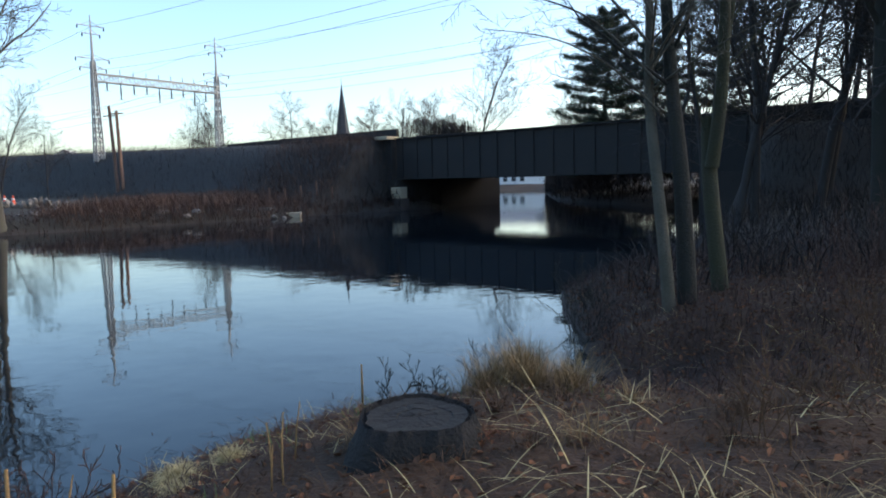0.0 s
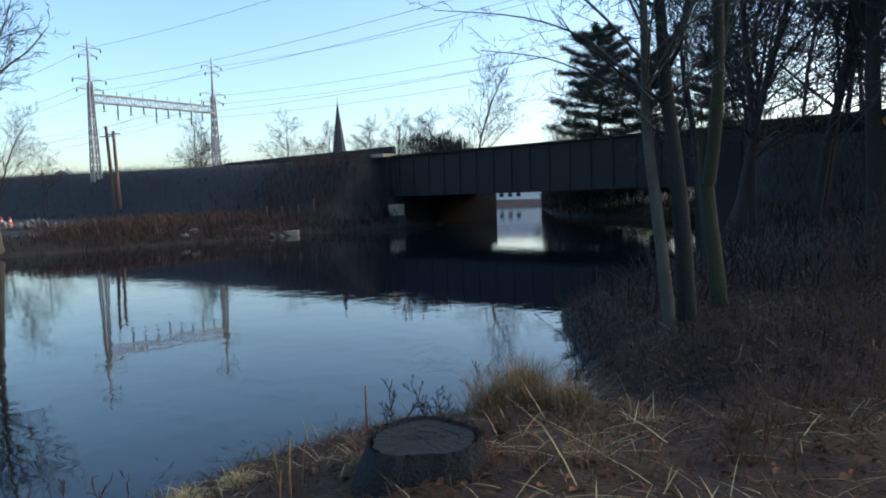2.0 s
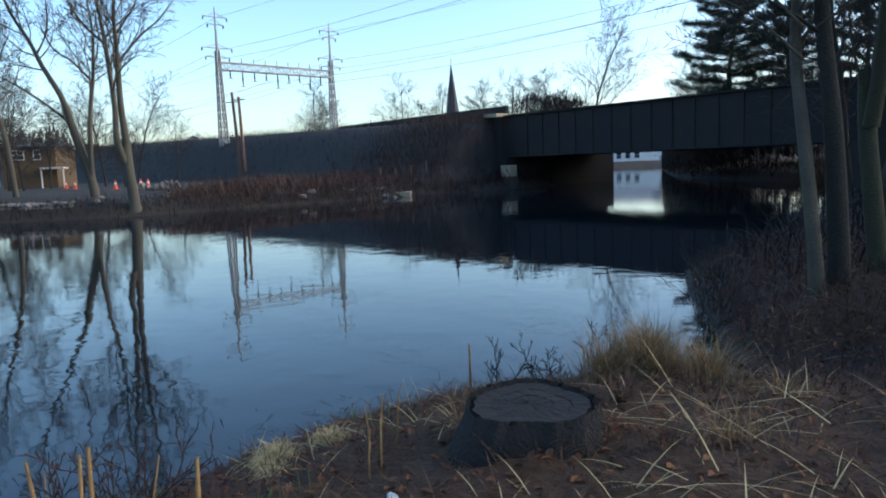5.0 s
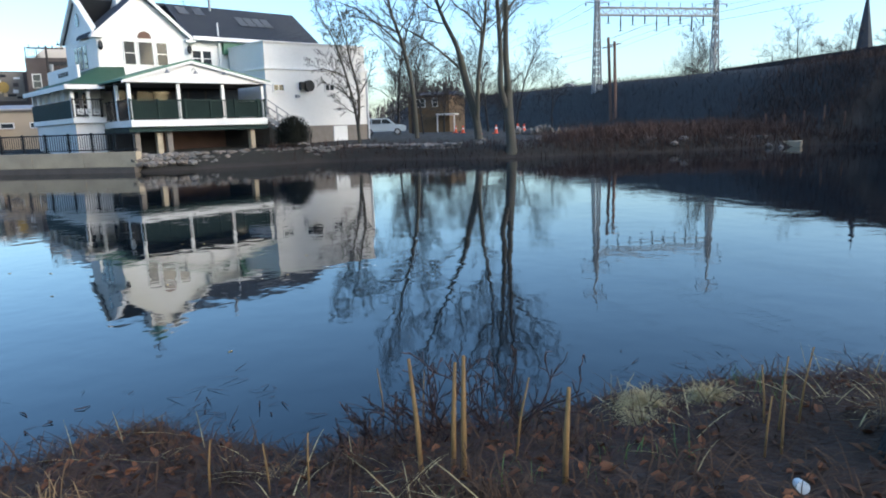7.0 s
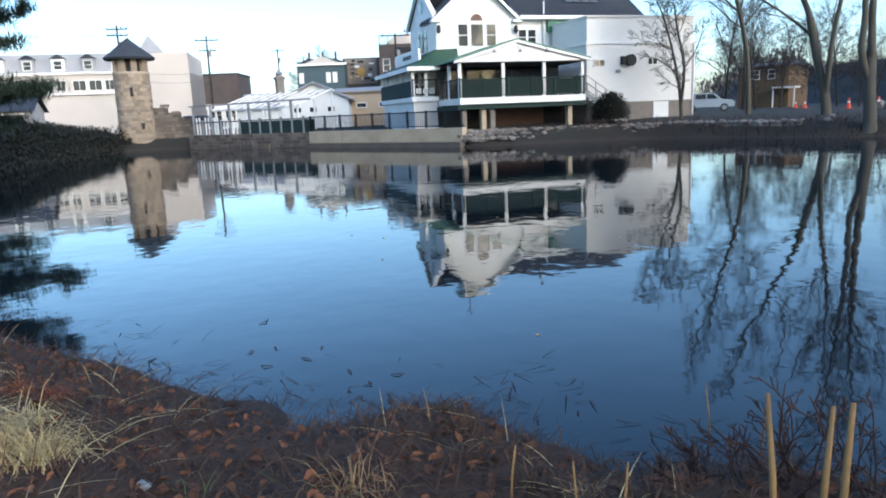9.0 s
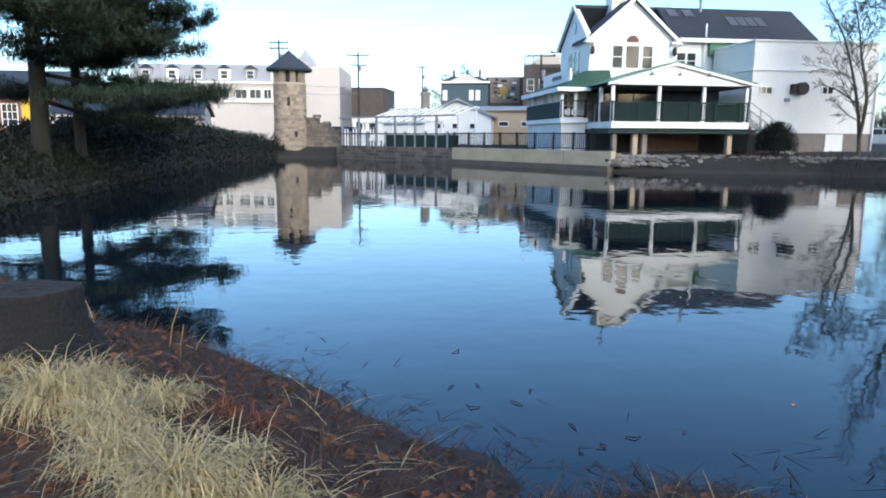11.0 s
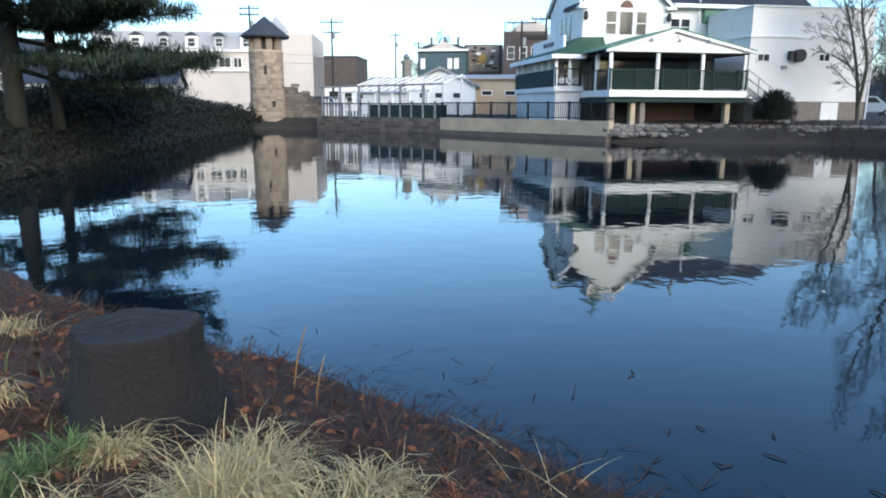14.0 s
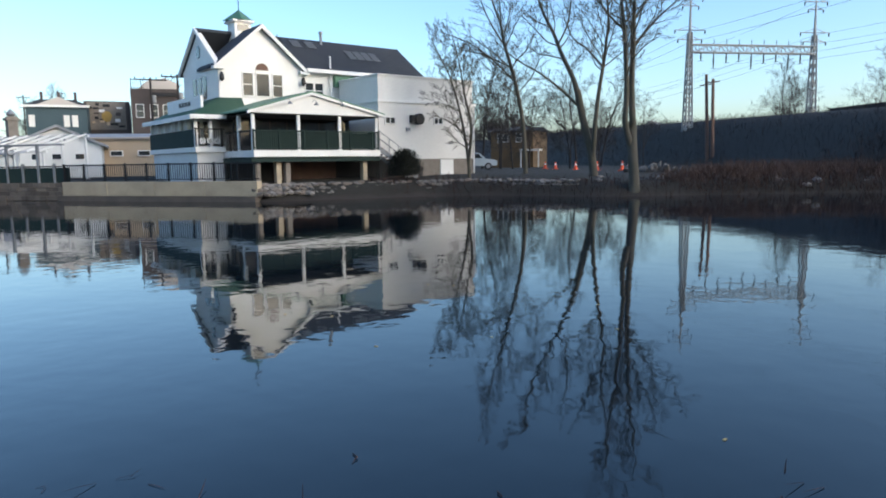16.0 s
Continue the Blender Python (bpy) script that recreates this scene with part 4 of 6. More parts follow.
utility_pole(-98.3, 14.5, 12.2, ((0.6, 1.5), (1.9, 1.1)))
utility_pole(-92.3, 3.8, 12.6, ((0.5, 1.2), (1.2, 1.2)))
utility_pole(-130, 31, 14)
utility_pole(-150, 41, 14.5)
utility_pole(-76.6, 32.2, 10.2, ((0.3, 1.6),))
utility_pole(-74.2, 34.0, 10.4, ((0.3, 1.6),))
for a, b, s in (((-92.3, 3.8, 8.5), (-98.3, 14.5, 8.7), 0.4), ((-92.3, 3.8, 7.6), (-98.3, 14.5, 7.7), 0.5), ((-92.3, 3.8, 8.6), (-80, -38, 8.4), 1.3), ((-92.3, 3.8, 12.6), (-80, -38, 12.5), 1.0)):
    tagged(part("street_wire", cable((a, b), s, 0.03), M["wire"]), "dark sagging street cable", "wire", "street wires")

# church
ch = thing("church", "distant church with a tall slate spire", "church", pose(-23.0, 162, 0, 0, 0, 20))
bm = bmesh.new()
tube(bm, [Vector((0, 0, 12.6)), Vector((0, 0, 13.6)), Vector((0, 0, 25.0))], [1.9, 1.65, 0.05], 8)
part("spire", bm, M["slate"], ch)
bm = bmesh.new()
rod(bm, (0, 0, 24.8), (0, 0, 26.2), 0.06)
part("cross", bm, M["iron"], ch)
part("tower", box(-1.6, 1.6, -1.6, 1.6, 1, 12.7), M["soot_brick"], ch)
part("nave", box(1.6, 12, -3, 3, 1, 9), M["white"], ch)
part("nave_roof", prism(bmesh.new(), [(-3.4, 8.8), (0, 13.2), (3.4, 8.8)], "x", 1.6, 12.4), M["grey_roof"], ch)
# brown house behind the car park
m, L = span((-62.4, 71.0), (-57.0, 73.0))
M["brown_shingle"] = material("brown_shingle_siding", (0.13, 0.085, 0.045), 0.9, spots=(0.1, 0.065, 0.035), scale=1.5, fine=12)
bh = thing("brown_house", "brown shingled two-storey house with white windows", "house", m)
part("wall", box(0, L, 0, 7, 1, 6.0), M["brown_shingle"], bh)
part("roof", prism(bmesh.new(), [(-0.4, 5.9), (3.5, 6.5), (7.4, 5.9)], "x", -0.4, L + 0.4), M["slate"], bh)
for x in (1.0, 1.75, 3.5):
    window(bh, x, x + 0.65, 4.5, 5.5, -0.03)
part("porch", box(4.4, 7.0, -1.6, 0, 3.3, 3.5), M["white"], bh)
for x in (4.5, 6.8):
    part("porch_post", box(x, x + 0.12, -1.5, -1.38, 0.9, 3.3), M["white"], bh)
g2, L = gabled_house("white_gabled_house", "small white gabled house beyond the trees", (-56.0, 96), (-49.5, 98), 8, 1.2, 5.4, 7.6, "white", "grey_roof", False)
g3, L = gabled_house("white_riverside_house", "white riverside house seen under the bridge", (9.0, 157), (23, 156), 8, 0.6, 5.0, 8.0, "white", "grey_roof", True)
for i in range(5):
    window(g3, 0.8 + i * 1.9, 1.8 + i * 1.9, 1.8, 3.2, -0.02)


# ---- parked car ----
M["car"] = material("silver_car_paint", (0.42, 0.47, 0.52), 0.3, 0.5, scale=0.3, bump=0)
M["rubber"] = material("black_rubber", (0.02, 0.02, 0.02), 0.85)
M["blue_car"] = material("dark_blue_car_paint", (0.02, 0.035, 0.08), 0.3, 0.2, scale=0.3, bump=0)


def parked_car(x, y, turn, paint, label):
    car = thing("parked_car", label, "car", pose(x, y, top_at(x, y), 0, 0, turn), "parked cars")
    bm = prism(bmesh.new(), [(-2.25, 0.4), (2.25, 0.4), (2.3, 0.75), (2.1, 1.0), (1.15, 1.1), (-2.2, 1.12), (-2.3, 0.8)], "y", -0.88, 0.88)
    bmesh.ops.bevel(bm, geom=bm.edges[:], offset=0.06, segments=2, affect="EDGES")
    body = part("body", bm, M[paint], car, smooth=False)
    bm = prism(bmesh.new(), [(-2.15, 1.1), (1.2, 1.1), (0.5, 1.68), (-1.85, 1.72)], "y", -0.76, 0.76)
    bmesh.ops.bevel(bm, geom=bm.edges[:], offset=0.07, segments=2, affect="EDGES")
    part("cabin", bm, M[paint], car)
    for s in (-1, 1):
        for x0, x1, x2, x3 in ((-1.9, -1.2, -1.25, -1.75), (-1.1, -0.2, -0.2, -1.1), (-0.1, 0.85, 0.42, -0.1)):
            bm = prism(bmesh.new(), [(x0, 1.16), (x1, 1.16), (x2, 1.58), (x3, 1.58)], "y", s * 0.74, s * 0.78)
            part("side_window", bm, M["glass"], car)
        for x in (-1.4, 1.4):
            bm = bmesh.new()
            rod(bm, (x, s * 0.68, 0.35), (x, s * 0.9, 0.35), 0.35, 18)
            wh = part("wheel", bm, M["rubber"], car)
            bm = bmesh.new()
            rod(bm, (x, s * 0.88, 0.35), (x, s * 0.92, 0.35), 0.22, 12)
            part("rim", bm, M["steel"], wh)
        part("headlight", box(2.18, 2.32, s * 0.62 - 0.2, s * 0.62 + 0.2, 0.72, 0.9), M["steel"], car)
        part("tail_light", box(-2.33, -2.2, s * 0.7 - 0.12, s * 0.7 + 0.12, 0.8, 1.05), M["orange"], car)


parked_car(-49.0, 52.0, 42, "car", "silver sport utility car parked on gravel")
parked_car(-80.6, 10.9, 70, "blue_car", "dark blue car parked on the street beyond the tower")

# traffic cones
def cone(x, y):
    c = thing("traffic_cone", "orange plastic traffic cone on gravel", "traffic cone", pose(x, y, top_at(x, y)), "traffic cones")
    bm = bmesh.new()
    tube(bm, [Vector((0, 0, 0.03)), Vector((0, 0, 0.72))], [0.16, 0.04], 12)
    body = part("body", bm, M["orange"], c)
    bm = bmesh.new()
    tube(bm, [Vector((0, 0, 0.4)), Vector((0, 0, 0.52))], [0.099, 0.078], 12)
    part("band", bm, M["white"], body)
    part("base", box(-0.24, 0.24, -0.24, 0.24, -0.03, 0.04, 0.015), M["orange"], c)


for x, y in ((-30.0, 47.2), (-29.6, 47.5), (-33.0, 48.6), (-37.5, 52.5), (-42, 56), (-46, 60)):
    cone(x, y)


# ---- trees ----
class Lump:
    """Vertices and faces gathered fast for one mesh."""
    def __init__(self):
        self.v, self.f = [], []

    def tube(self, path, radii, sides):
        base = len(self.v)
        for i, p in enumerate(path):
            way = path[min(i + 1, len(path) - 1)] - path[max(i - 1, 0)]
            a = way.cross(Vector((0.31, 0.52, 0.79)))
            a = a.normalized() if a.length > 1e-6 else Vector((1, 0, 0))
            b = way.cross(a).normalized()
            for k in range(sides):
                w = 2 * math.pi * k / sides
                self.v.append(p + (a * math.cos(w) + b * math.sin(w)) * radii[i])
        for i in range(len(path) - 1):
            for k in range(sides):
                o = base + i * sides
                self.f.append((o + k, o + (k + 1) % sides, o + sides + (k + 1) % sides, o + sides + k))

    def object(self, name, mat, parent=None, label=""):
        me = bpy.data.meshes.new(name)
        me.from_pydata([tuple(p) for p in self.v], [], self.f)
        me.materials.append(mat)
        me.polygons.foreach_set("use_smooth", [True] * len(me.polygons))
        ob = new(name, me)
        ob.parent = parent
        return tagged(ob, label)


def grow(rng, wood, twigs, p, way, length, r, level, spec):
    """One limb and all that it bears."""
    steps = (7, 5, 4, 3, 2)[level]
    path, radii = [p.copy()], [r]
    end = r * (0.4 if level == 0 else 0.25)
    for i in range(steps):
        bend = spec["wobble"] * (0.35 if level == 0 else 1.0)
        way = (way + Vector((rng.gauss(0, bend), rng.gauss(0, bend), rng.gauss(0, bend) + spec["rise"] * (0.5 if level else 0.2)))).normalized()
        p = p + way * (length / steps)
        path.append(p.copy())
        radii.append(max(r + (end - r) * (i + 1) / steps, spec["thin"]))
    (wood if level < 2 else twigs).tube(path, radii, (9, 6, 4, 3, 3)[level])
    bear(rng, wood, twigs, path, radii, length, level, spec)


def bear(rng, wood, twigs, path, radii, length, level, spec):
    """The branches that a limb bears along its path."""
    if level >= spec["levels"]:
        return
    count, steps = spec["count"][level], len(path) - 1
    for j in range(count):
        t = spec["bare"] + (1 - spec["bare"]) * (j + rng.random()) / count if level == 0 else 0.2 + 0.8 * (j + rng.random()) / count
        k = min(int(t * steps), steps - 1)
        q = path[k].lerp(path[k + 1], t * steps - k)
        axis = (path[k + 1] - path[k]).normalized()
        side = axis.cross(Vector((rng.gauss(0, 1), rng.gauss(0, 1), rng.gauss(0, 1)))).normalized()
        spread_by = spec["open"] * rng.uniform(0.7, 1.3)
        out = (axis * math.cos(spread_by) + side * math.sin(spread_by)).normalized()
        share = (1.0 - 0.55 * t) if level == 0 else (1.0 - 0.45 * t)
        grow(rng, wood, twigs, q, out, length * spec["ratio"] * share * rng.uniform(0.75, 1.2), max(radii[k] * spec["slim"], spec["thin"]), level + 1, spec)


def bent(points, n=4):
    """A smooth path through a few points."""
    pts = [points[0]] + list(points) + [points[-1]]
    out = []
    for a, b, c, d in zip(pts, pts[1:], pts[2:], pts[3:]):
        for i in range(n):
            t = i / n
            out.append(0.5 * (2 * b + (c - a) * t + (2 * a - 5 * b + 4 * c - d) * t * t + (3 * b - a - 3 * c + d) * t ** 3))
    return out + [points[-1]]


def trained_tree(name, label, seed, at, across, limbs, mat, group, sway=0.25, upright=0.0, **over):
    """A bare tree of known limbs: each has its level, radii at foot and tip, and points across and up from the foot."""
    spec = dict(wobble=0.17, rise=0.08, thin=0.009, levels=3, count=(17, 12, 8, 4), bare=0.3, open=0.75, ratio=0.38, slim=0.38)
    spec.update(over)
    rng = random.Random(seed)
    tree = thing(name, label, "tree", pose(*at), group)
    way, deep = Vector((*across, 0)), Vector((-across[1], across[0], 0))
    wood, twigs = Lump(), Lump()
    for level, r0, r1, pts in limbs:
        drift = 0.0
        line = []
        for u, z in pts:
            u = u + upright * z
            line.append(way * u + deep * drift + Vector((0, 0, z)))
            drift += rng.gauss(0, sway) * (z > 0.5)
        path = bent(line)
        n = len(path) - 1
        radii = [r0 + (r1 - r0) * i / n for i in range(n + 1)]
        if pts[0][1] < 0:
            radii[0], radii[1], radii[2] = r0 * 1.9, r0 * 1.5, r0 * 1.2
        wood.tube(path, radii, 9 if level == 0 else 6)
        length = sum((b - a).length for a, b in zip(path, path[1:]))
        if r0 < 1.5 * r1 and level == 0:
            continue
        bear(rng, wood, twigs, path, radii, length, level, spec)
    wood.object("trunk", M[mat], tree)
    twigs.object("crown", M[mat], tree, "bare leafless twigs")
    return tree


def bare_tree(name, label, seed, tall, r, at, lean=(0, 0), stems=1, mat="bark", **over):
    spec = dict(wobble=0.19, rise=0.07, thin=0.011, levels=3, count=(17, 9, 6, 3), bare=0.3, open=0.85, ratio=0.5, slim=0.45)
    spec.update(over)
    rng = random.Random(seed)
    tree = thing(name, label, "tree", pose(*at))
    wood, twigs = Lump(), Lump()
    for s in range(stems):
        a = rng.uniform(0, 6.28)
        off = 0 if stems == 1 else r * 1.3
        way = Vector((lean[0] + (0.1 * math.cos(a) if s else 0), lean[1] + (0.1 * math.sin(a) if s else 0), 1)).normalized()
        foot = Vector((off * math.cos(a), off * math.sin(a), -0.4))
        wood.tube([foot, foot + Vector((0, 0, 0.45)), foot + Vector((0, 0, 0.9)) + way * 0.1], [r * 1.7, r * 1.25, r], 9)
        grow(rng, wood, twigs, foot + Vector((0, 0, 0.8)), way, tall * (1 - 0.12 * s), r, 0, spec)
    wood.object("trunk", M[mat], tree)
    twigs.object("crown", M[mat], tree, "bare leafless twigs")
    return tree


M["pale_bark"] = material("pale_lichen_bark", (0.08, 0.07, 0.052), 0.95, spots=(0.025, 0.025, 0.018), scale=3, fine=35, bump=0.6)
M["moss_bark"] = material("mossy_green_bark", (0.036, 0.036, 0.018), 0.95, spots=(0.03, 0.028, 0.02), scale=3, fine=35, bump=0.6)
M["shore_bark"] = material("grey_brown_bark", (0.085, 0.075, 0.06), 0.95, spots=(0.06, 0.062, 0.038), scale=1.5, fine=15, bump=0.3)
GROVE = "bare trees on the far shore"
shore_tree = "tall bare deciduous tree with grey trunk on the far shore"
for seed, x, y, across, limbs in (
    (11, -22.0, 34.0, (0.84, 0.55), (
        (0, 0.3, 0.25, ((0, -0.5), (0, 0.5), (-0.1, 1.8), (-0.16, 3.6))),
        (0, 0.19, 0.03, ((-0.25, 2.4), (-0.55, 3.6), (-0.5, 5.2), (-0.65, 8.2), (-0.8, 9.8), (-1.1, 12.5), (-1.3, 15.0))),
        (0, 0.19, 0.03, ((-0.12, 3.4), (-0.22, 5.5), (-0.16, 7.8), (-0.16, 9.8), (0.1, 12.5), (0.3, 15.2))),
        (1, 0.075, 0.02, ((-0.2, 7.5), (1.0, 8.9), (2.0, 9.8), (3.0, 11.2))),
        (1, 0.07, 0.02, ((-0.65, 8.4), (-1.6, 9.4), (-2.4, 11.0), (-2.9, 12.6))),
        (1, 0.06, 0.02, ((-0.1, 9.0), (0.9, 10.6), (1.5, 12.5))))),
    (12, -25.8, 36.2, (0.82, 0.57), (
        (0, 0.27, 0.2, ((0, -0.5), (-0.05, 0.4), (-0.25, 1.6), (-0.75, 3.6), (-1.05, 5.1))),
        (0, 0.17, 0.03, ((-1.05, 5.0), (-1.3, 5.8), (-1.97, 7.2), (-2.5, 8.6), (-3.2, 10.0), (-3.9, 12.3), (-4.3, 14.3))),
        (1, 0.09, 0.02, ((-0.8, 4.0), (-1.8, 5.0), (-3.2, 6.1), (-4.65, 7.0), (-6.0, 8.2))),
        (0, 0.15, 0.03, ((-0.1, 0.8), (0.0, 3.2), (0.2, 5.0), (0.43, 6.4), (0.54, 7.5), (0.65, 9.0), (0.5, 11.5), (0.9, 13.5))),
        (1, 0.07, 0.02, ((0.43, 6.4), (-0.5, 7.5), (-1.4, 8.2), (-2.0, 9.8))),
        (1, 0.06, 0.02, ((-2.2, 7.8), (-1.6, 9.2), (-1.5, 11.0), (-1.8, 12.8))))),
    (13, -31.0, 36.3, (0.77, 0.64), (
        (0, 0.18, 0.03, ((0, -0.5), (0, 0.4), (-0.2, 3.5), (-0.75, 6.2), (-1.35, 8.1), (-1.6, 9.4), (-2.2, 11.2), (-2.6, 13.2))),
        (1, 0.07, 0.02, ((-0.75, 6.0), (-1.9, 7.1), (-3.5, 8.3), (-5.4, 9.1))),
        (1, 0.06, 0.02, ((-1.0, 6.9), (-2.9, 7.8), (-4.3, 8.1))),
        (1, 0.06, 0.02, ((-1.4, 8.3), (-2.4, 10.0), (-3.2, 12.0))),
        (1, 0.05, 0.015, ((-0.5, 5.2), (0.6, 6.6), (1.0, 8.2))))),
    (14, -32.4, 32.3, (0.73, 0.68), (
        (0, 0.13, 0.02, ((0, -0.5), (0, 0.3), (-0.1, 1.5), (-0.35, 3.1), (-0.8, 5.0), (-1.3, 6.5), (-2.2, 8.2))),
        (0, 0.1, 0.02, ((-0.05, 0.9), (0.12, 3.1), (-0.3, 5.2), (-0.5, 6.5), (-1.0, 8.6))),
        (1, 0.05, 0.015, ((-0.3, 2.8), (-1.4, 3.6), (-2.3, 3.9))),
        (1, 0.04, 0.015, ((0.1, 3.0), (0.8, 4.2), (1.1, 5.4))))),
):
    trained_tree("shore_tree", shore_tree, seed, (x, y, top_at(x, y)), across, limbs, "shore_bark", GROVE)
# copies make up the far woods
kinds = [bare_tree("bare_tree", "bare deciduous tree with fine brown twigs", 21, 11, 0.11, (-46, 66, 1.2), mat="far_bark", thin=0.011, slim=0.38, ratio=0.55, count=(20, 9, 6, 3), wobble=0.22, bare=0.15, open=0.8),
         bare_tree("bare_tree", "bare deciduous tree with fine brown twigs", 22, 9, 0.085, (-52, 60, 1.2), mat="far_bark", thin=0.011, slim=0.38, ratio=0.55, count=(20, 9, 6, 3), wobble=0.22, bare=0.12, stems=2, open=0.9),
         bare_tree("bare_tree", "bare deciduous tree with fine brown twigs", 23, 14, 0.14, (-58, 64, 1.2), mat="far_bark", thin=0.011, slim=0.38, ratio=0.55, count=(20, 9, 6, 3), wobble=0.22, bare=0.2, open=0.65)]
for k in kinds:
    k["group"] = "bare trees beyond the pond"
rng = random.Random(31)


def plant(kind, x, y, size, z=None):
    m = pose(x, y, (top_at(x, y) if z is None else z) - 0.1, 0, 0, rng.uniform(0, 360)) @ Matrix.Scale(size, 4)
    return copy_thing(kinds[kind], m)


for k, x, y, s in ((0, -48, 57, 0.75), (1, -54, 68, 0.9), (1, -43, 60, 0.8), (0, -40, 70, 0.6), (2, -50, 78, 0.8), (1, -38.5, 58, 0.6), (0, -64, 62, 0.9), (1, -66, 76, 1.0),
                   (1, -36, 106, 0.9), (0, -38, 110, 1.0), (1, -24, 150, 1.1), (0, -32, 148, 1.0), (1, -12, 130, 1.0), (1, 0, 120, 1.0), (1, -2, 124, 0.95), (0, -6, 118, 0.8),
                   (2, 3.6, 84, 1.15), (1, 14.5, 74, 0.9), (0, 16, 78, 1.0), (1, 2.5, 100, 1.0), (1, 15.5, 92, 0.6), (0, 14.6, 84, 0.7), (1, 7.2, 116, 0.5), (0, 19.5, 128, 0.6), (1, 12.8, 66, 0.5), (0, 13.6, 72, 0.7), (0, -66, 42, 0.8), (1, -70, 50, 1.0), (2, -80, 60, 0.9),
                   (1, -97, 29, 1.0), (0, -92, 42, 0.9), (2, -84, 46, 1.0), (1, -118, 33, 1.0)):
    plant(k, x, y, s * (1.5 if y > 112 and x < 5 else 1.0))
# wood by the road to the east
for k, x, y, s in ((0, 9.5, 21, 1.1), (2, 12, 22, 1.1), (0, 10, 26, 1.0), (2, 15, 27, 1.2), (0, 17, 22, 1.2), (1, 13.5, 17.5, 1.3), (2, 19, 29, 1.2), (1, 14, 31, 1.2), (0, 20, 34, 1.2),
                   (2, 24, 30, 1.2), (1, 21, 24, 1.3), (0, 26, 36, 1.2), (2, 30, 27, 1.3), (0, 22, 42, 1.2), (1, 27, 44, 1.3), (2, 33, 38, 1.3), (0, 36, 30, 1.3), (1, 16, 35, 1.2), (2, 9, 21, 0.9), (1, 14, 15.5, 1.0)):
    plant(k, x, y, s)
# extra trees, mostly out of view, added to shade the near bank
for i in range(14):
    plant(rng.randrange(3), rng.uniform(15, 44), rng.uniform(4, 26), rng.uniform(0.9, 1.35))
# the near trees beside the water
NEAR = "trees on the near bank"
for seed, x, y, z, mat, label, limbs in (
    (41, 3.0, 9.15, 0.35, "pale_bark", "slender pale-barked bare tree beside the water", (
        (0, 0.1, 0.03, ((0.02, -0.4), (0, 0.1), (-0.1, 0.85), (-0.2, 1.8), (-0.28, 2.8), (-0.36, 3.4), (-0.43, 4.2), (-0.6, 5.6), (-0.9, 7.6), (-1.0, 9.5))),
        (1, 0.019, 0.004, ((-0.27, 2.7), (-0.9, 3.3), (-1.7, 3.65), (-2.6, 3.8))),
        (1, 0.022, 0.004, ((-0.33, 3.1), (-1.1, 3.9), (-2.0, 4.25), (-3.2, 4.4))),
        (1, 0.025, 0.004, ((-0.37, 3.5), (-1.2, 4.4), (-2.2, 5.0), (-3.4, 5.3))),
        (1, 0.025, 0.004, ((-0.4, 3.9), (-0.9, 4.9), (-1.6, 6.0), (-2.4, 6.8))),
        (1, 0.017, 0.004, ((-0.35, 3.3), (0.2, 4.2), (0.5, 5.4))))),
    (42, 3.3, 9.3, 0.35, "bark", "dark-barked bare tree beside the water", (
        (0, 0.15, 0.03, ((0.02, -0.4), (0, 0.1), (-0.08, 1.0), (-0.2, 2.0), (-0.36, 3.2), (-0.5, 4.4), (-0.75, 6.0), (-0.8, 8.0), (-0.7, 10.5))),
        (1, 0.028, 0.004, ((-0.4, 3.6), (-0.1, 4.6), (0.1, 6.2))))),
    (43, 3.93, 9.75, 0.42, "moss_bark", "mossy forked bare tree beside the water", (
        (0, 0.13, 0.1, ((0.03, -0.4), (0, 0.1), (-0.12, 0.9), (-0.22, 1.8), (-0.24, 2.6))),
        (0, 0.1, 0.03, ((-0.22, 1.9), (-0.22, 2.9), (-0.3, 4.2), (-0.4, 6.0), (-0.5, 8.5), (-0.4, 10.5))),
        (0, 0.08, 0.02, ((-0.2, 2.2), (-0.1, 3.2), (0.0, 4.3), (0.2, 6.5), (0.3, 9.0))),
        (1, 0.019, 0.004, ((-0.22, 2.0), (-0.42, 3.0), (-0.45, 4.2), (-0.6, 5.8))),
        (1, 0.019, 0.004, ((-0.05, 3.3), (0.5, 3.9), (1.3, 4.3))))),
):
    trained_tree("bank_tree", label, seed, (x, y, z), (1, 0), limbs, mat, NEAR, sway=0.12, upright=0.04, thin=0.003, slim=0.3, count=(15, 13, 7, 3), bare=0.42, ratio=0.3)
for args in (
    dict(seed=44, tall=11.5, r=0.33, at=(11.7, 16.2, 0.8), lean=(0.02, 0.0), bare=0.4, open=0.8),
    dict(seed=45, tall=11, r=0.22, at=(10.7, 16.9, 0.8), lean=(0.02, 0.03), bare=0.4, open=0.8),
):
    tagged(bare_tree("bank_tree", "slender grey-barked bare tree beside the water", thin=0.005, count=(16, 10, 6, 3), **args), group="trees on the near bank")


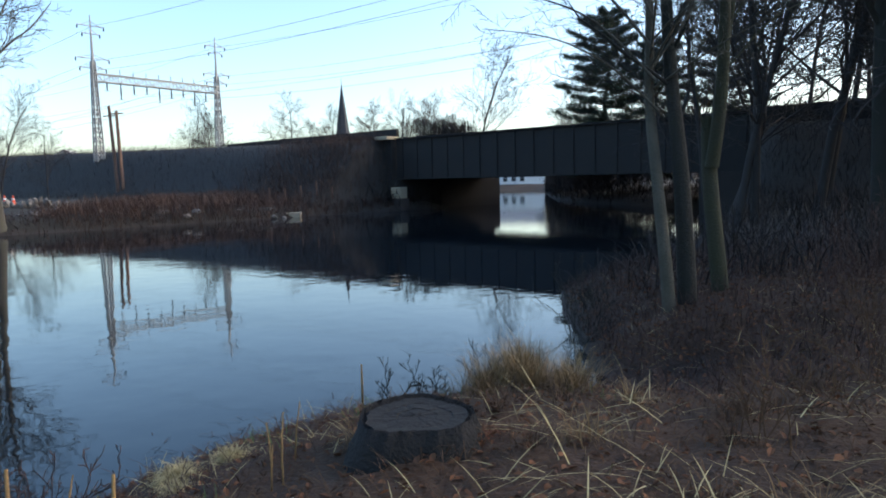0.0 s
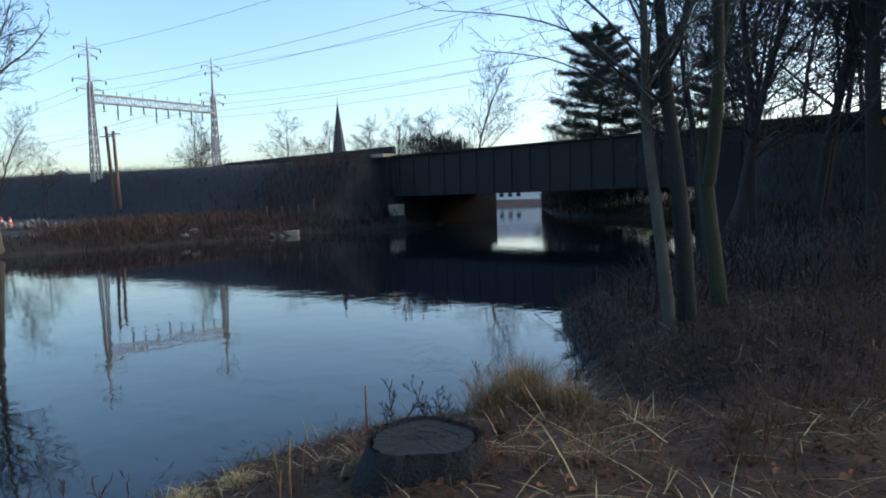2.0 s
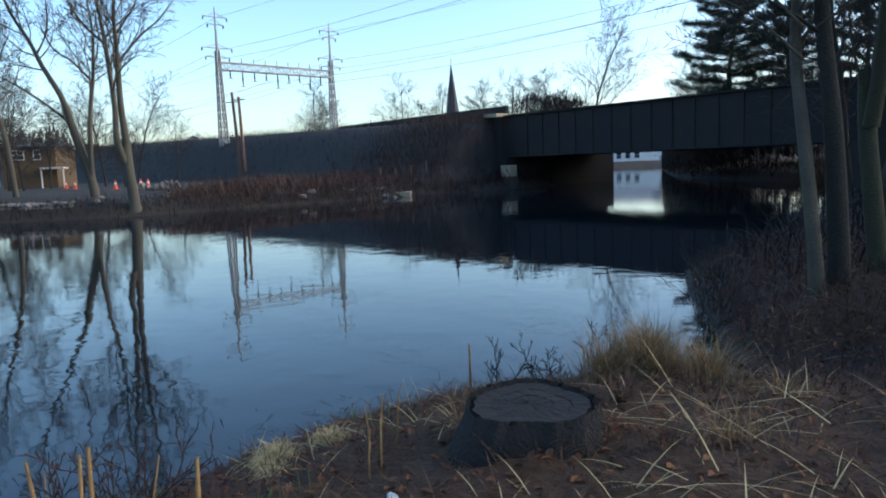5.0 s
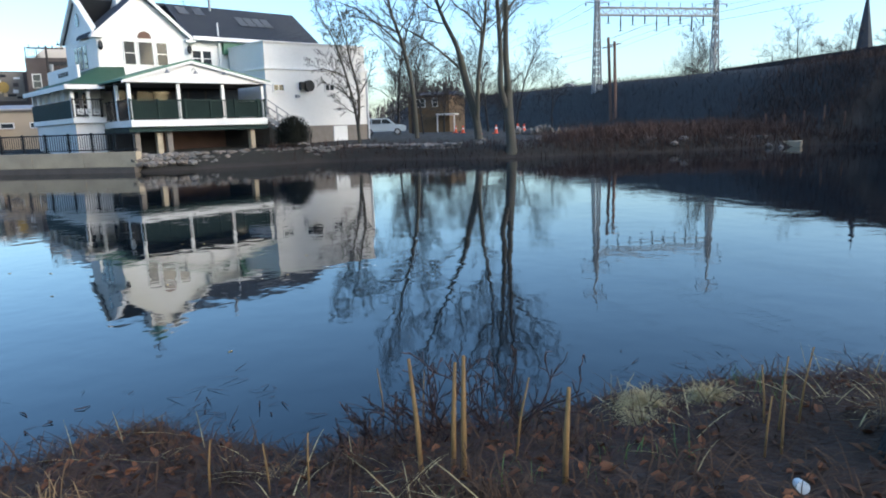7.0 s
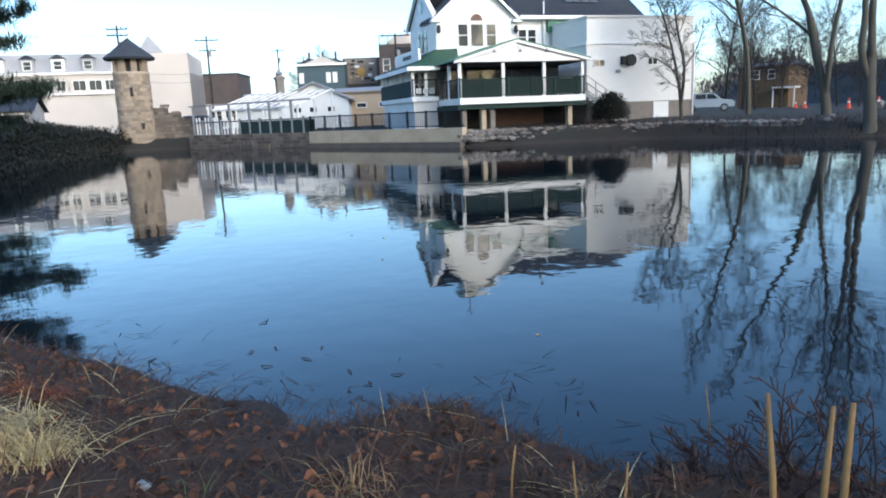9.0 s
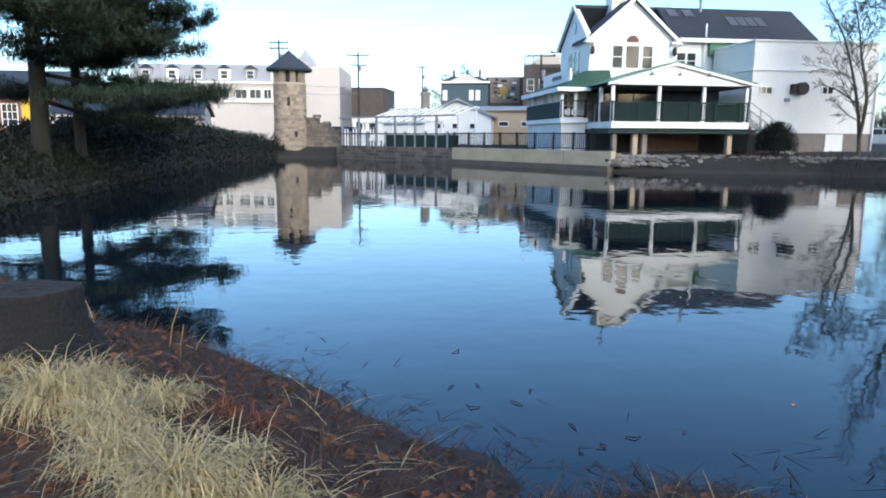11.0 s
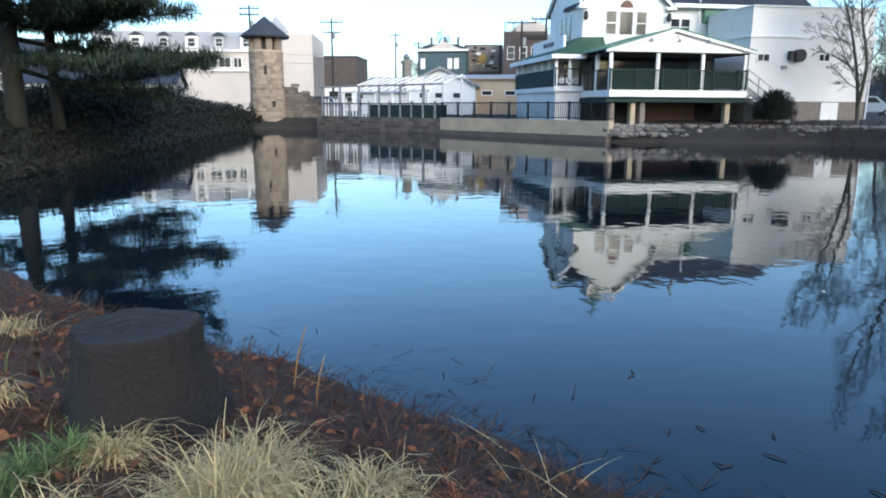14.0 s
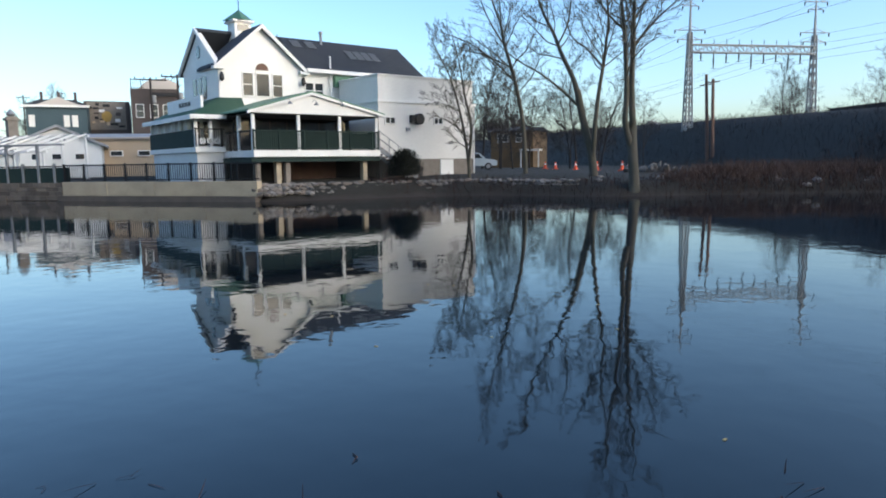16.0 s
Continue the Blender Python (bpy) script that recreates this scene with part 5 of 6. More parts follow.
def blades(name, roots, heading, lean, length, width, mat, curl=0.5, parent=None, label="", steps=4):
    """Many grass blades, needles or stalks as one mesh: bent strips from roots, arrays of one row each."""
    n = len(roots)
    d = np.stack([np.cos(heading), np.sin(heading)], -1)
    side = np.stack([-d[:, 1], d[:, 0], np.zeros(n)], -1)
    v = np.zeros((n, steps * 2, 3))
    p, a = roots.copy(), lean.copy()
    for i in range(steps):
        w = (width * (1 - (i / (steps - 0.8)) ** 2.5))[:, None]
        v[:, 2 * i], v[:, 2 * i + 1] = p - side * w / 2, p + side * w / 2
        step = np.concatenate([d * np.sin(a)[:, None], np.cos(a)[:, None]], -1)
        p = p + step * (length / (steps - 1))[:, None]
        a = a + curl * (0.6 + 0.8 * (np.arange(n) * 0.618 % 1))
    i = (np.arange(n) * steps * 2)[:, None]
    f = np.concatenate([np.concatenate([i + 2 * k, i + 2 * k + 1, i + 2 * k + 3, i + 2 * k + 2], 1) for k in range(steps - 1)])
    me = bpy.data.meshes.new(name)
    me.from_pydata(v.reshape(-1, 3).tolist(), [], f.tolist())
    me.materials.append(mat)
    ob = new(name, me)
    ob.parent = parent
    return tagged(ob, label)


def pine_tree(seed, tall, r, at, reach, label, low=0.15, limbs=34, fill=26, crown=1.0, clear=None):
    rng, npr = random.Random(seed), np.random.RandomState(seed)
    tree = thing("pine_tree", label, "tree", pose(*at))
    wood, tips = Lump(), []
    path = [Vector((rng.gauss(0, 0.02) * i, rng.gauss(0, 0.02) * i, tall * i / 8 - 0.4)) for i in range(9)]
    wood.tube(path, [r * (1 - 0.85 * i / 8) for i in range(9)], 9)
    for j in range(limbs):
        t = low + (1 - low) * (j / limbs) ** 0.9
        z, a = tall * t, j * 2.4 + rng.uniform(-0.3, 0.3)
        if clear and z < 4.6 and math.cos(a) * clear[0] + math.sin(a) * clear[1] > 0.2:
            continue
        long = reach * (1 - 0.78 * t ** crown) * rng.uniform(0.6, 1.15)
        q, way = Vector((0, 0, z)), Vector((math.cos(a), math.sin(a), 0.15 - 0.55 * (1 - t) ** 2.5))
        pts = [q.copy()]
        for i in range(7):
            way = (way + Vector((rng.gauss(0, 0.1), rng.gauss(0, 0.1), rng.gauss(0, 0.05) + 0.04))).normalized()
            q = q + way * long / 7
            pts.append(q.copy())
            if i >= 1:
                for s in range(8):
                    out = way.cross(Vector((0, 0, 1))).normalized() * rng.choice((-1, 1)) * rng.uniform(0.2, 1.0) * long * 0.28 + way * rng.uniform(0, 0.6)
                    e = q + out + Vector((0, 0, rng.uniform(-0.15, 0.3)))
                    wood.tube([q, q.lerp(e, 0.55) + Vector((0, 0, 0.04)), e], [0.02, 0.014, 0.008], 3)
                    tips += [e, q.lerp(e, 0.65), q.lerp(e, 0.35)]
        wood.tube(pts, [max(r * 0.3 * (1 - i / 7.5), 0.015) for i in range(8)], 5)
    wood.object("trunk", M["bark"], tree)
    tips = np.array([tuple(t) for t in tips])
    roots = np.repeat(tips, fill, 0) + npr.normal(0, 0.11, (len(tips) * fill, 3)) * np.array((1, 1, 0.75))
    n = len(roots)
    blades("needles", roots, npr.uniform(0, 6.28, n), npr.uniform(0.1, 2.3, n), npr.uniform(0.12, 0.3, n), npr.uniform(0.018, 0.036, n), M["pine"], 0.1, tree, "dark green needle tufts", 2)
    return tree


PINE = "big dark green pine with spreading boughs over the water"
pine_tree(51, 14, 0.3, (-27.0, -6.1, 1.3), 6.9, PINE, 0.1, 96, 34, 1.9, (0.244, -0.97))
pine_tree(52, 12, 0.2, (-29.2, -5.4, 1.2), 4.6, PINE, 0.1, 60, 30, 1.8, (0.244, -0.97))
# third pine, trunk unseen, added to darken the upper left and the water's reflection
pine_tree(53, 14, 0.28, (-20.5, -6.9, 1.2), 5.2, PINE, 0.34, 46, 26, 1.8)
ever = "dark evergreen pine standing behind the bridge"
pine_tree(54, 14.5, 0.3, (14.6, 62, 2.0), 5.6, ever, 0.05, 64, 20, 2.6)
pine_tree(55, 11.5, 0.3, (18.6, 60.5, 2.0), 5.0, ever, 0.05, 50, 16, 2.6)
pine_tree(56, 11.5, 0.3, (23.5, 58, 2.0), 4.8, ever, 0.05, 40, 14, 2.6)


# far belt of woods on the horizon, one mesh
def far_woods():
    npr = np.random.RandomState(61)
    ang = np.concatenate([npr.uniform(-0.2, 2.95, 520), npr.uniform(2.95, 6.1, 260)])
    dist = npr.uniform(190, 330, len(ang))
    x, y = -30 + np.cos(ang) * dist, 20 + np.sin(ang) * dist
    z, tall = height(x, y), npr.uniform(5, 10.5, len(ang))
    per = 60
    roots = np.repeat(np.stack([x, y, z], -1), per, 0)
    n = len(roots)
    up = npr.uniform(0, 1, n) * np.repeat(tall, per) * 0.75
    roots[:, 0] += npr.normal(0, 1.6, n)
    roots[:, 1] += npr.normal(0, 1.6, n)
    roots[:, 2] += up - 0.5
    return blades("far_woods", roots, npr.uniform(0, 6.28, n), npr.uniform(0, 0.8, n), npr.uniform(1.5, 3.5, n), npr.uniform(0.25, 0.7, n), M["far_woods"], 0.15)


M["far_woods"] = material("far_winter_woods", (0.09, 0.075, 0.075), 0.95, spots=(0.04, 0.055, 0.045), scale=0.03, fine=1.0, bump=0, island=0.35)
tagged(far_woods(), "distant belt of bare and evergreen woods on the horizon", "woods", kind="stuff")


# ---- banks: stones, scrub, grass ----
M["straw"] = material("pale_straw_grass", (0.5, 0.38, 0.18), 0.9, spots=(0.36, 0.26, 0.11), scale=4, fine=60, bump=0, island=0.3)
M["dead_grass"] = material("brown_dead_grass", (0.09, 0.045, 0.019), 0.9, spots=(0.038, 0.019, 0.011), scale=1.4, fine=60, bump=0, island=0.45)
M["rust_stalk"] = material("rust_red_stalks", (0.05, 0.022, 0.015), 0.9, spots=(0.03, 0.017, 0.013), scale=2, bump=0, island=0.5)
M["brown_brush"] = material("brown_leafless_brush", (0.085, 0.047, 0.033), 0.95, spots=(0.05, 0.034, 0.028), scale=1, bump=0, island=0.4)
M["leaf"] = material("fallen_oak_leaves", (0.16, 0.062, 0.024), 0.85, spots=(0.075, 0.03, 0.014), scale=3, bump=0, island=0.5)
# undergrowth colour lowered to near black to hold the woodland shade
M["scrub"] = material("shade_dark_bank_scrub", (0.02, 0.015, 0.013), 0.95, spots=(0.014, 0.012, 0.011), scale=0.5, bump=0, island=0.4)
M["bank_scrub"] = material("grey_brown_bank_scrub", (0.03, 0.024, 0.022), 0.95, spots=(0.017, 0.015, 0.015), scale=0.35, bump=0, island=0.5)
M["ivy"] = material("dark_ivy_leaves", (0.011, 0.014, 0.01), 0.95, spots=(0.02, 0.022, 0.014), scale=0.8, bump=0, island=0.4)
M["green_grass"] = material("green_grass", (0.1, 0.16, 0.04), 0.8, spots=(0.16, 0.17, 0.06), scale=3, bump=0, island=0.3)
M["rust_leaf"] = material("rust_orange_fern", (0.24, 0.075, 0.03), 0.85, spots=(0.14, 0.05, 0.025), scale=3, bump=0, island=0.4)
M["tan_grass"] = material("tan_dead_grass", (0.26, 0.16, 0.07), 0.9, spots=(0.16, 0.09, 0.04), scale=2, bump=0, island=0.35)
M["reed"] = material("tan_reed_stalk", (0.27, 0.155, 0.055), 0.85, spots=(0.17, 0.095, 0.04), scale=4, fine=50, bump=0.1)
npr = np.random.RandomState(71)


def scatter(count, x0, x1, y0, y1, keep):
    """Points on the land of a stretch, kept by a test of shore distance and place."""
    x, y = npr.uniform(x0, x1, count), npr.uniform(y0, y1, count)
    d = shore_distance(x, y)
    ok = keep(x, y, d)
    x, y = x[ok], y[ok]
    return np.stack([x, y, height(x, y)], -1)


def lay(name, roots, mat, length, width, lean, curl, label, category):
    n = len(roots)
    ob = blades(name, roots, npr.uniform(0, 6.28, n), npr.uniform(*lean, n), npr.uniform(*length, n), npr.uniform(*width, n), mat, curl)
    return tagged(ob, label, category, kind="stuff")


def patchy(x, y, size, seed, cut=0.0):
    return wave(x, y, size, seed) + 0.5 * wave(x, y, size * 0.4, seed + 1) > cut


roots = scatter(130000, -14, 5, -6.5, 8.5, lambda x, y, d: (d > 0.05) & (d < 7))
lay("dead_grass", roots - np.array((0, 0, 0.02)), M["dead_grass"], (0.08, 0.3), (0.004, 0.009), (0.7, 1.5), 0.25, "matted brown dead grass on the bank", "grass")
roots = scatter(70000, -10, 5, -4.5, 8.5, lambda x, y, d: (d > -0.12) & (d < 1.4))
lay("shore_stalks", roots, M["rust_stalk"], (0.06, 0.22), (0.004, 0.009), (0.9, 1.5), 0.2, "dark rust-red stalks along the waterline", "dead plants")
roots = scatter(14000, -10, 8, -4.5, 13, lambda x, y, d: (d > 0.15) & patchy(x, y, 1.6, 5, 0.12))
lay("straw_litter", roots, M["straw"], (0.1, 0.42), (0.004, 0.008), (1.0, 1.55), 0.15, "scattered pale straw on the ground", "straw")
roots = scatter(26000, 1.5, 10, 5.5, 15, lambda x, y, d: (d > 0.1))
lay("wood_floor_stalks", roots, M["rust_stalk"], (0.1, 0.45), (0.004, 0.009), (0.2, 1.4), 0.25, "brown dead stalks under the trees", "dead plants")
roots = scatter(16000, -8, 2, -3, 7, lambda x, y, d: (d > 0.12) & (d < 1.6) & patchy(x, y, 1.1, 9, 0.25) & ((x > -2.5) | (d > 1.2)))
lay("green_grass", roots, M["green_grass"], (0.05, 0.16), (0.003, 0.006), (0.0, 0.7), 0.3, "sparse green grass at the bank edge", "grass")


roots = scatter(330, 0.2, 4.5, 2.6, 5.2, lambda x, y, d: (d > 0.3) & patchy(x, y, 1.2, 33, 0.0))
lay("straw_sticks", roots + np.array((0, 0, 0.05)), M["straw"], (0.2, 0.5), (0.004, 0.009), (0.8, 1.6), 0.1, "broken pale straw stalks on the ground", "straw")


def leaves(count, keep, box4):
    p = scatter(count, *box4, keep)
    n = len(p)
    a, tilt, s = npr.uniform(0, 6.28, n), npr.normal(0, 0.35, (n, 2)), npr.uniform(0.016, 0.04, n)
    u = np.stack([np.cos(a), np.sin(a), tilt[:, 0]], -1) * s[:, None]
    w = np.stack([-np.sin(a), np.cos(a), tilt[:, 1]], -1) * (s * 0.55)[:, None]
    up = np.array((0, 0, 0.012)) + p
    curl = np.array((0, 0, 0.012))
    v = np.stack([up - u, up - u * 0.2 - w + curl, up + u * 0.6 - w * 0.8 + curl, up + u, up + u * 0.6 + w * 0.8 + curl, up - u * 0.2 + w + curl], 1)
    i = (np.arange(n) * 6)[:, None]
    f = np.concatenate([np.concatenate([i, i + 1, i + 2, i + 3], 1), np.concatenate([i, i + 3, i + 4, i + 5], 1)])
    me = bpy.data.meshes.new("fallen_leaves")
    me.from_pydata(v.reshape(-1, 3).tolist(), [], f.tolist())
    me.materials.append(M["leaf"])
    return tagged(new("fallen_leaves", me), "curled brown fallen leaves on the bank", "leaves", kind="stuff")


leaves(40000, lambda x, y, d: (d > 0.1), (-14, 9, -7, 13))

# tussocks of long pale grass, each one its own
def tussock(x, y, size, count, mat, label, name="grass_tussock", curl=0.7, up=0.6, seed=1):
    r = np.random.RandomState(seed)
    count = int(count * 1.4)
    t = thing(name, label, "grass tussock", pose(x, y, top_at(x, y) - 0.03), "grass tussocks")
    a = r.uniform(0, 6.28, count)
    rad = np.abs(r.normal(0, 0.16 * size, count))
    roots = np.stack([np.cos(a) * rad, np.sin(a) * rad, np.zeros(count)], -1)
    head = a + r.normal(0, 1.6, count)
    blades("tuft", roots, head, np.abs(r.normal(0, up, count)), r.uniform(0.25, 0.8, count) * size, r.uniform(0.0025, 0.0065, count), mat, curl * 1.3, t, "", 5)
    return t


pale = "arching tussock of long pale straw grass"
for i, (x, y, s, n) in enumerate(((-5.55, -0.42, 0.75, 900), (-5.2, -0.1, 0.6, 600), (-5.65, 0.1, 0.5, 450), (-6.1, -0.85, 0.42, 350), (-6.75, -1.5, 0.4, 350), (-5.55, -1.0, 0.45, 350),
                                  (-4.45, 0.3, 0.72, 800), (-4.75, 0.05, 0.6, 600), (-4.3, 0.65, 0.5, 420), (-5.9, -0.3, 0.6, 500), (-7.2, -1.9, 0.4, 250), (-8.3, -1.75, 0.45, 300),
                                  (-4.9, 0.55, 0.4, 250), (-5.1, -0.9, 0.4, 260))):
    tussock(x, y, s, n, M["straw"], pale, seed=100 + i)
for i, (x, y, s, n) in enumerate(((-1.85, 4.55, 0.42, 420), (-1.55, 4.75, 0.36, 300), (-1.75, 4.25, 0.3, 240))):
    tussock(x, y, s, n, M["straw"], "low mound of pale straw grass at the bank edge", seed=130 + i)
for i in range(16):
    x, y = 0.75 + npr.normal(0, 0.38), 6.0 + npr.normal(0, 0.3)
    tussock(x, y, npr.uniform(0.45, 0.8), 170, M["tan_grass"], "upright tan dead grass clump beside the water", curl=0.22, up=0.4, seed=150 + i)
for i in range(26):
    x, y = npr.uniform(-0.6, 5.5), npr.uniform(2.6, 5.6)
    tussock(x, y, npr.uniform(0.35, 0.65), 90, M["dead_grass"] if i % 4 else M["tan_grass"], "sparse brown dead grass clump", curl=0.35, up=0.9, seed=180 + i)
for i in range(30):
    x, y = npr.uniform(-4.2, -0.9), npr.uniform(1.8, 3.9)
    if top_at(x, y) > 0.1:
        tussock(x, y, npr.uniform(0.25, 0.5), 110, M["dead_grass"] if i % 5 else M["tan_grass"], "flattened brown dead grass clump", curl=0.5, up=1.2, seed=220 + i)

for i, (x, y) in enumerate(((-6.0, -1.12), (-5.85, -1.2), (-6.1, -1.0))):
    tussock(x, y, 0.28, 260, M["green_grass"], "small tuft of fresh green grass", curl=0.3, up=0.5, seed=260 + i)
for i, (x, y) in enumerate(((-5.55, 0.42), (-5.4, 0.6), (-2.9, 3.25), (0.2, 4.2))):
    tussock(x, y, 0.3, 220, M["rust_leaf"], "clump of rust-orange dead fern", curl=0.6, up=0.8, seed=270 + i)
# upright reeds and twigs
def reed(x, y, tall, lean, r=0.011, mat="reed"):
    bm = bmesh.new()
    tube(bm, [Vector((0, 0, -0.08)), Vector((lean[0] * 0.4, lean[1] * 0.4, tall * 0.5)), Vector((lean[0], lean[1], tall))], [r, r * 0.9, r * 0.6], 6)
    ob = tagged(part("reed_stalk", bm, M[mat], smooth=True), "dry tan reed stalk standing on the bank", "reed", "reed stalks")
    ob.matrix_basis = pose(x, y, max(top_at(x, y), -0.05))


for x, y, t, lx, ly in ((-2.2, 2.95, 0.95, -0.1, 0.05), (-2.05, 3.05, 1.0, 0.0, 0.02), (-2.15, 3.1, 0.85, -0.05, 0.1), (-1.62, 3.16, 0.75, 0.02, 0), (-2.55, 2.6, 0.5, 0.0, 0.02), (-2.75, 2.55, 0.42, -0.03, 0),
                        (-1.95, 3.3, 0.7, 0.06, 0.03), (-1.05, 4.15, 0.62, 0.02, 0.03), (-1.0, 4.3, 0.7, 0.05, 0), (-1.12, 4.2, 0.5, -0.03, 0.02), (-3.0, 2.4, 0.5, 0.05, 0.0), (-3.4, 3.95, 0.6, -0.1, 0.05),
                        (-3.15, 4.05, 0.65, -0.02, 0.05), (-1.03, 3.82, 0.5, 0.02, 0.0), (-0.98, 3.9, 0.55, 0.0, 0.02), (-0.8, 6.3, 0.8, 0.0, 0.0), (-6.9, 0.05, 0.5, 0.05, 0.05), (-7.1, -0.05, 0.62, -0.08, 0.1)):
    reed(x, y, t * 0.56, (lx, ly), 0.0135 if t > 0.72 else 0.006)


def shrub(x, y, tall, stems, mat, label, seed, spread_by=0.5, thin=0.003):
    r = random.Random(seed)
    s = thing("twiggy_shrub", label, "shrub", pose(x, y, max(top_at(x, y), 0) - 0.05), "twiggy shrubs")
    spec = dict(wobble=0.2, rise=0.12, thin=thin, levels=3, count=(0, 4, 3, 2), bare=0.2, open=0.6, ratio=0.5, slim=0.55)
    for i in range(stems):
        stem = Lump()
        grow(r, stem, stem, Vector((r.gauss(0, 0.08), r.gauss(0, 0.08), 0)), Vector((r.gauss(0, spread_by), r.gauss(0, spread_by), 1)).normalized(), tall * r.uniform(0.5, 1.0), thin * 2.2, 1, spec)
        stem.object("stem", M[mat], s)
    return s


for i, (x, y, t, n, mat) in enumerate(((-2.6, 3.55, 0.55, 12, "rust_stalk"), (-2.35, 3.75, 0.6, 12, "rust_stalk"), (-2.9, 3.3, 0.4, 9, "rust_stalk"), (-0.5, 6.2, 0.5, 6, "bark"), (-0.1, 6.4, 0.45, 6, "bark"), (0.25, 6.5, 0.6, 6, "bark"),
                                       (1.9, 9.6, 1.1, 10, "bark"), (2.2, 10.5, 1.0, 10, "bark"), (1.8, 8.8, 0.7, 8, "bark"), (2.6, 4.6, 0.9, 6, "dead_grass"), (1.9, 4.0, 0.8, 6, "dead_grass"), (3.4, 5.2, 0.9, 8, "dead_grass"),
                                       (5.4, 9.0, 1.4, 12, "rust_stalk"), (6.2, 10.2, 1.5, 12, "rust_stalk"), (7.2, 11.2, 1.6, 12, "scrub"), (4.9, 10.6, 1.3, 12, "scrub"), (8.4, 13.5, 1.8, 14, "scrub"), (5.8, 8.2, 1.0, 9, "rust_stalk"),
                                       (4.6, 7.2, 0.8, 8, "dead_grass"))):
    shrub(x, y, t, n, mat, "thin leafless shrub with fine twigs", 300 + i)


# floating debris
fl = scatter(15000, -9.5, 0, -1.5, 7, lambda x, y, d: (d < 0.05) & (d > -1.1) & (npr.uniform(0, 1, len(x)) < np.exp(d * 3.2)) & patchy(x, y, 1.2, 21, -0.1))
fl[:, 2] = np.maximum(fl[:, 2], 0) + 0.004
lay("floating_stalks", fl, M["rust_stalk"], (0.05, 0.24), (0.004, 0.009), (1.35, 1.55), 0.03, "matted dark stalks floating at the edge", "dead plants")
for i in range(12):
    bm = bmesh.new()
    lng = npr.uniform(0.04, 0.16)
    tube(bm, [Vector((0, 0, 0.006)), Vector((lng * 0.5, 0.03 * npr.normal(), 0.012)), Vector((lng, 0, 0.004))], [0.003, 0.005, 0.002], 5)
    ob = tagged(part("floating_twig", bm, M["rust_stalk"]), "dark twig floating at the water's edge", "twig", "floating twigs")
    t = npr.uniform(0, 1)
    ob.matrix_basis = pose(-7.2 + 3.6 * t + npr.normal(0, 0.2), 1.35 + 2.1 * t + abs(npr.normal(0, 0.35)), 0, 0, 0, npr.uniform(0, 360))
for i in range(9):
    ob = tagged(part("floating_leaf", box(-0.018, 0.018, -0.01, 0.01, 0, 0.005), M["straw"]), "small pale leaf floating on the pond", "leaf", "floating leaves")
    ob.matrix_basis = pose(npr.uniform(-12, -4), npr.uniform(3, 8), 0.001, 0, 0, npr.uniform(0, 360))


# ---- stumps ----
M["stump_top"] = material("weathered_stump_wood", (0.021, 0.018, 0.015), 0.95, spots=(0.014, 0.012, 0.01), scale=5, fine=60, bump=0.4)
M["stump_bark"] = material("dark_rough_stump_bark", (0.016, 0.013, 0.011), 0.95, spots=(0.01, 0.009, 0.008), scale=5, fine=40, bump=0.8)


def stump(x, y, r, tall, seed, label, tilt=(0, 0)):
    rs = np.random.RandomState(seed)
    st = thing("tree_stump", label, "tree stump", pose(x, y, top_at(x, y), tilt[0], tilt[1], 0), "tree stumps")
    bm, n, rings = bmesh.new(), 48, []
    ph = rs.uniform(0, 6.28, 6)
    for z, flare in ((-0.25, 1.5), (0.0, 1.32), (0.08, 1.16), (0.2, 1.05), (tall * 0.7, 1.0), (tall - 0.015, 0.98), (tall, 0.955)):
        ring = []
        for k in range(n):
            a = 2 * math.pi * k / n
            lobe = 0.05 * math.sin(3 * a + ph[0]) + 0.035 * math.sin(5 * a + ph[1]) + 0.018 * math.sin(17 * a + ph[2]) + 0.012 * math.sin(23 * a + ph[3] + 4 * z)
            rr = r * flare * (1 + lobe * (1.6 if z < 0.1 else 1)) + rs.normal(0, 0.004)
            ring.append(bm.verts.new((rr * math.cos(a), rr * math.sin(a), z)))
        rings.append(ring)
    for lo, hi in zip(rings, rings[1:]):
        for k in range(n):
            bm.faces.new((lo[k], lo[(k + 1) % n], hi[(k + 1) % n], hi[k]))
    top = [v.co.copy() for v in rings[-1]]
    part("bark", bm, M["stump_bark"], st, smooth=True)
    bm, prev = bmesh.new(), None
    for s, dz in ((1.0, 0.0), (0.985, 0.012), (0.7, 0.006), (0.68, 0.002), (0.4, 0.008), (0.38, 0.003), (0.06, 0.006)):
        ring = [bm.verts.new((c.x * s, c.y * s, tall + dz + rs.normal(0, 0.002))) for c in top]
        if prev:
            for k in range(n):
                bm.faces.new((prev[k], prev[(k + 1) % n], ring[(k + 1) % n], ring[k]))
        prev = ring
    bm.faces.new(prev)
    part("cut_face", bm, M["stump_top"], st, "weathered grey cut face")


stump(-6.58, -0.78, 0.28, 0.41, 1, "dark weathered tree stump among straw grass by the water")
stump(-0.2, 4.22, 0.34, 0.17, 2, "broad dark tree stump at the edge of the bank")

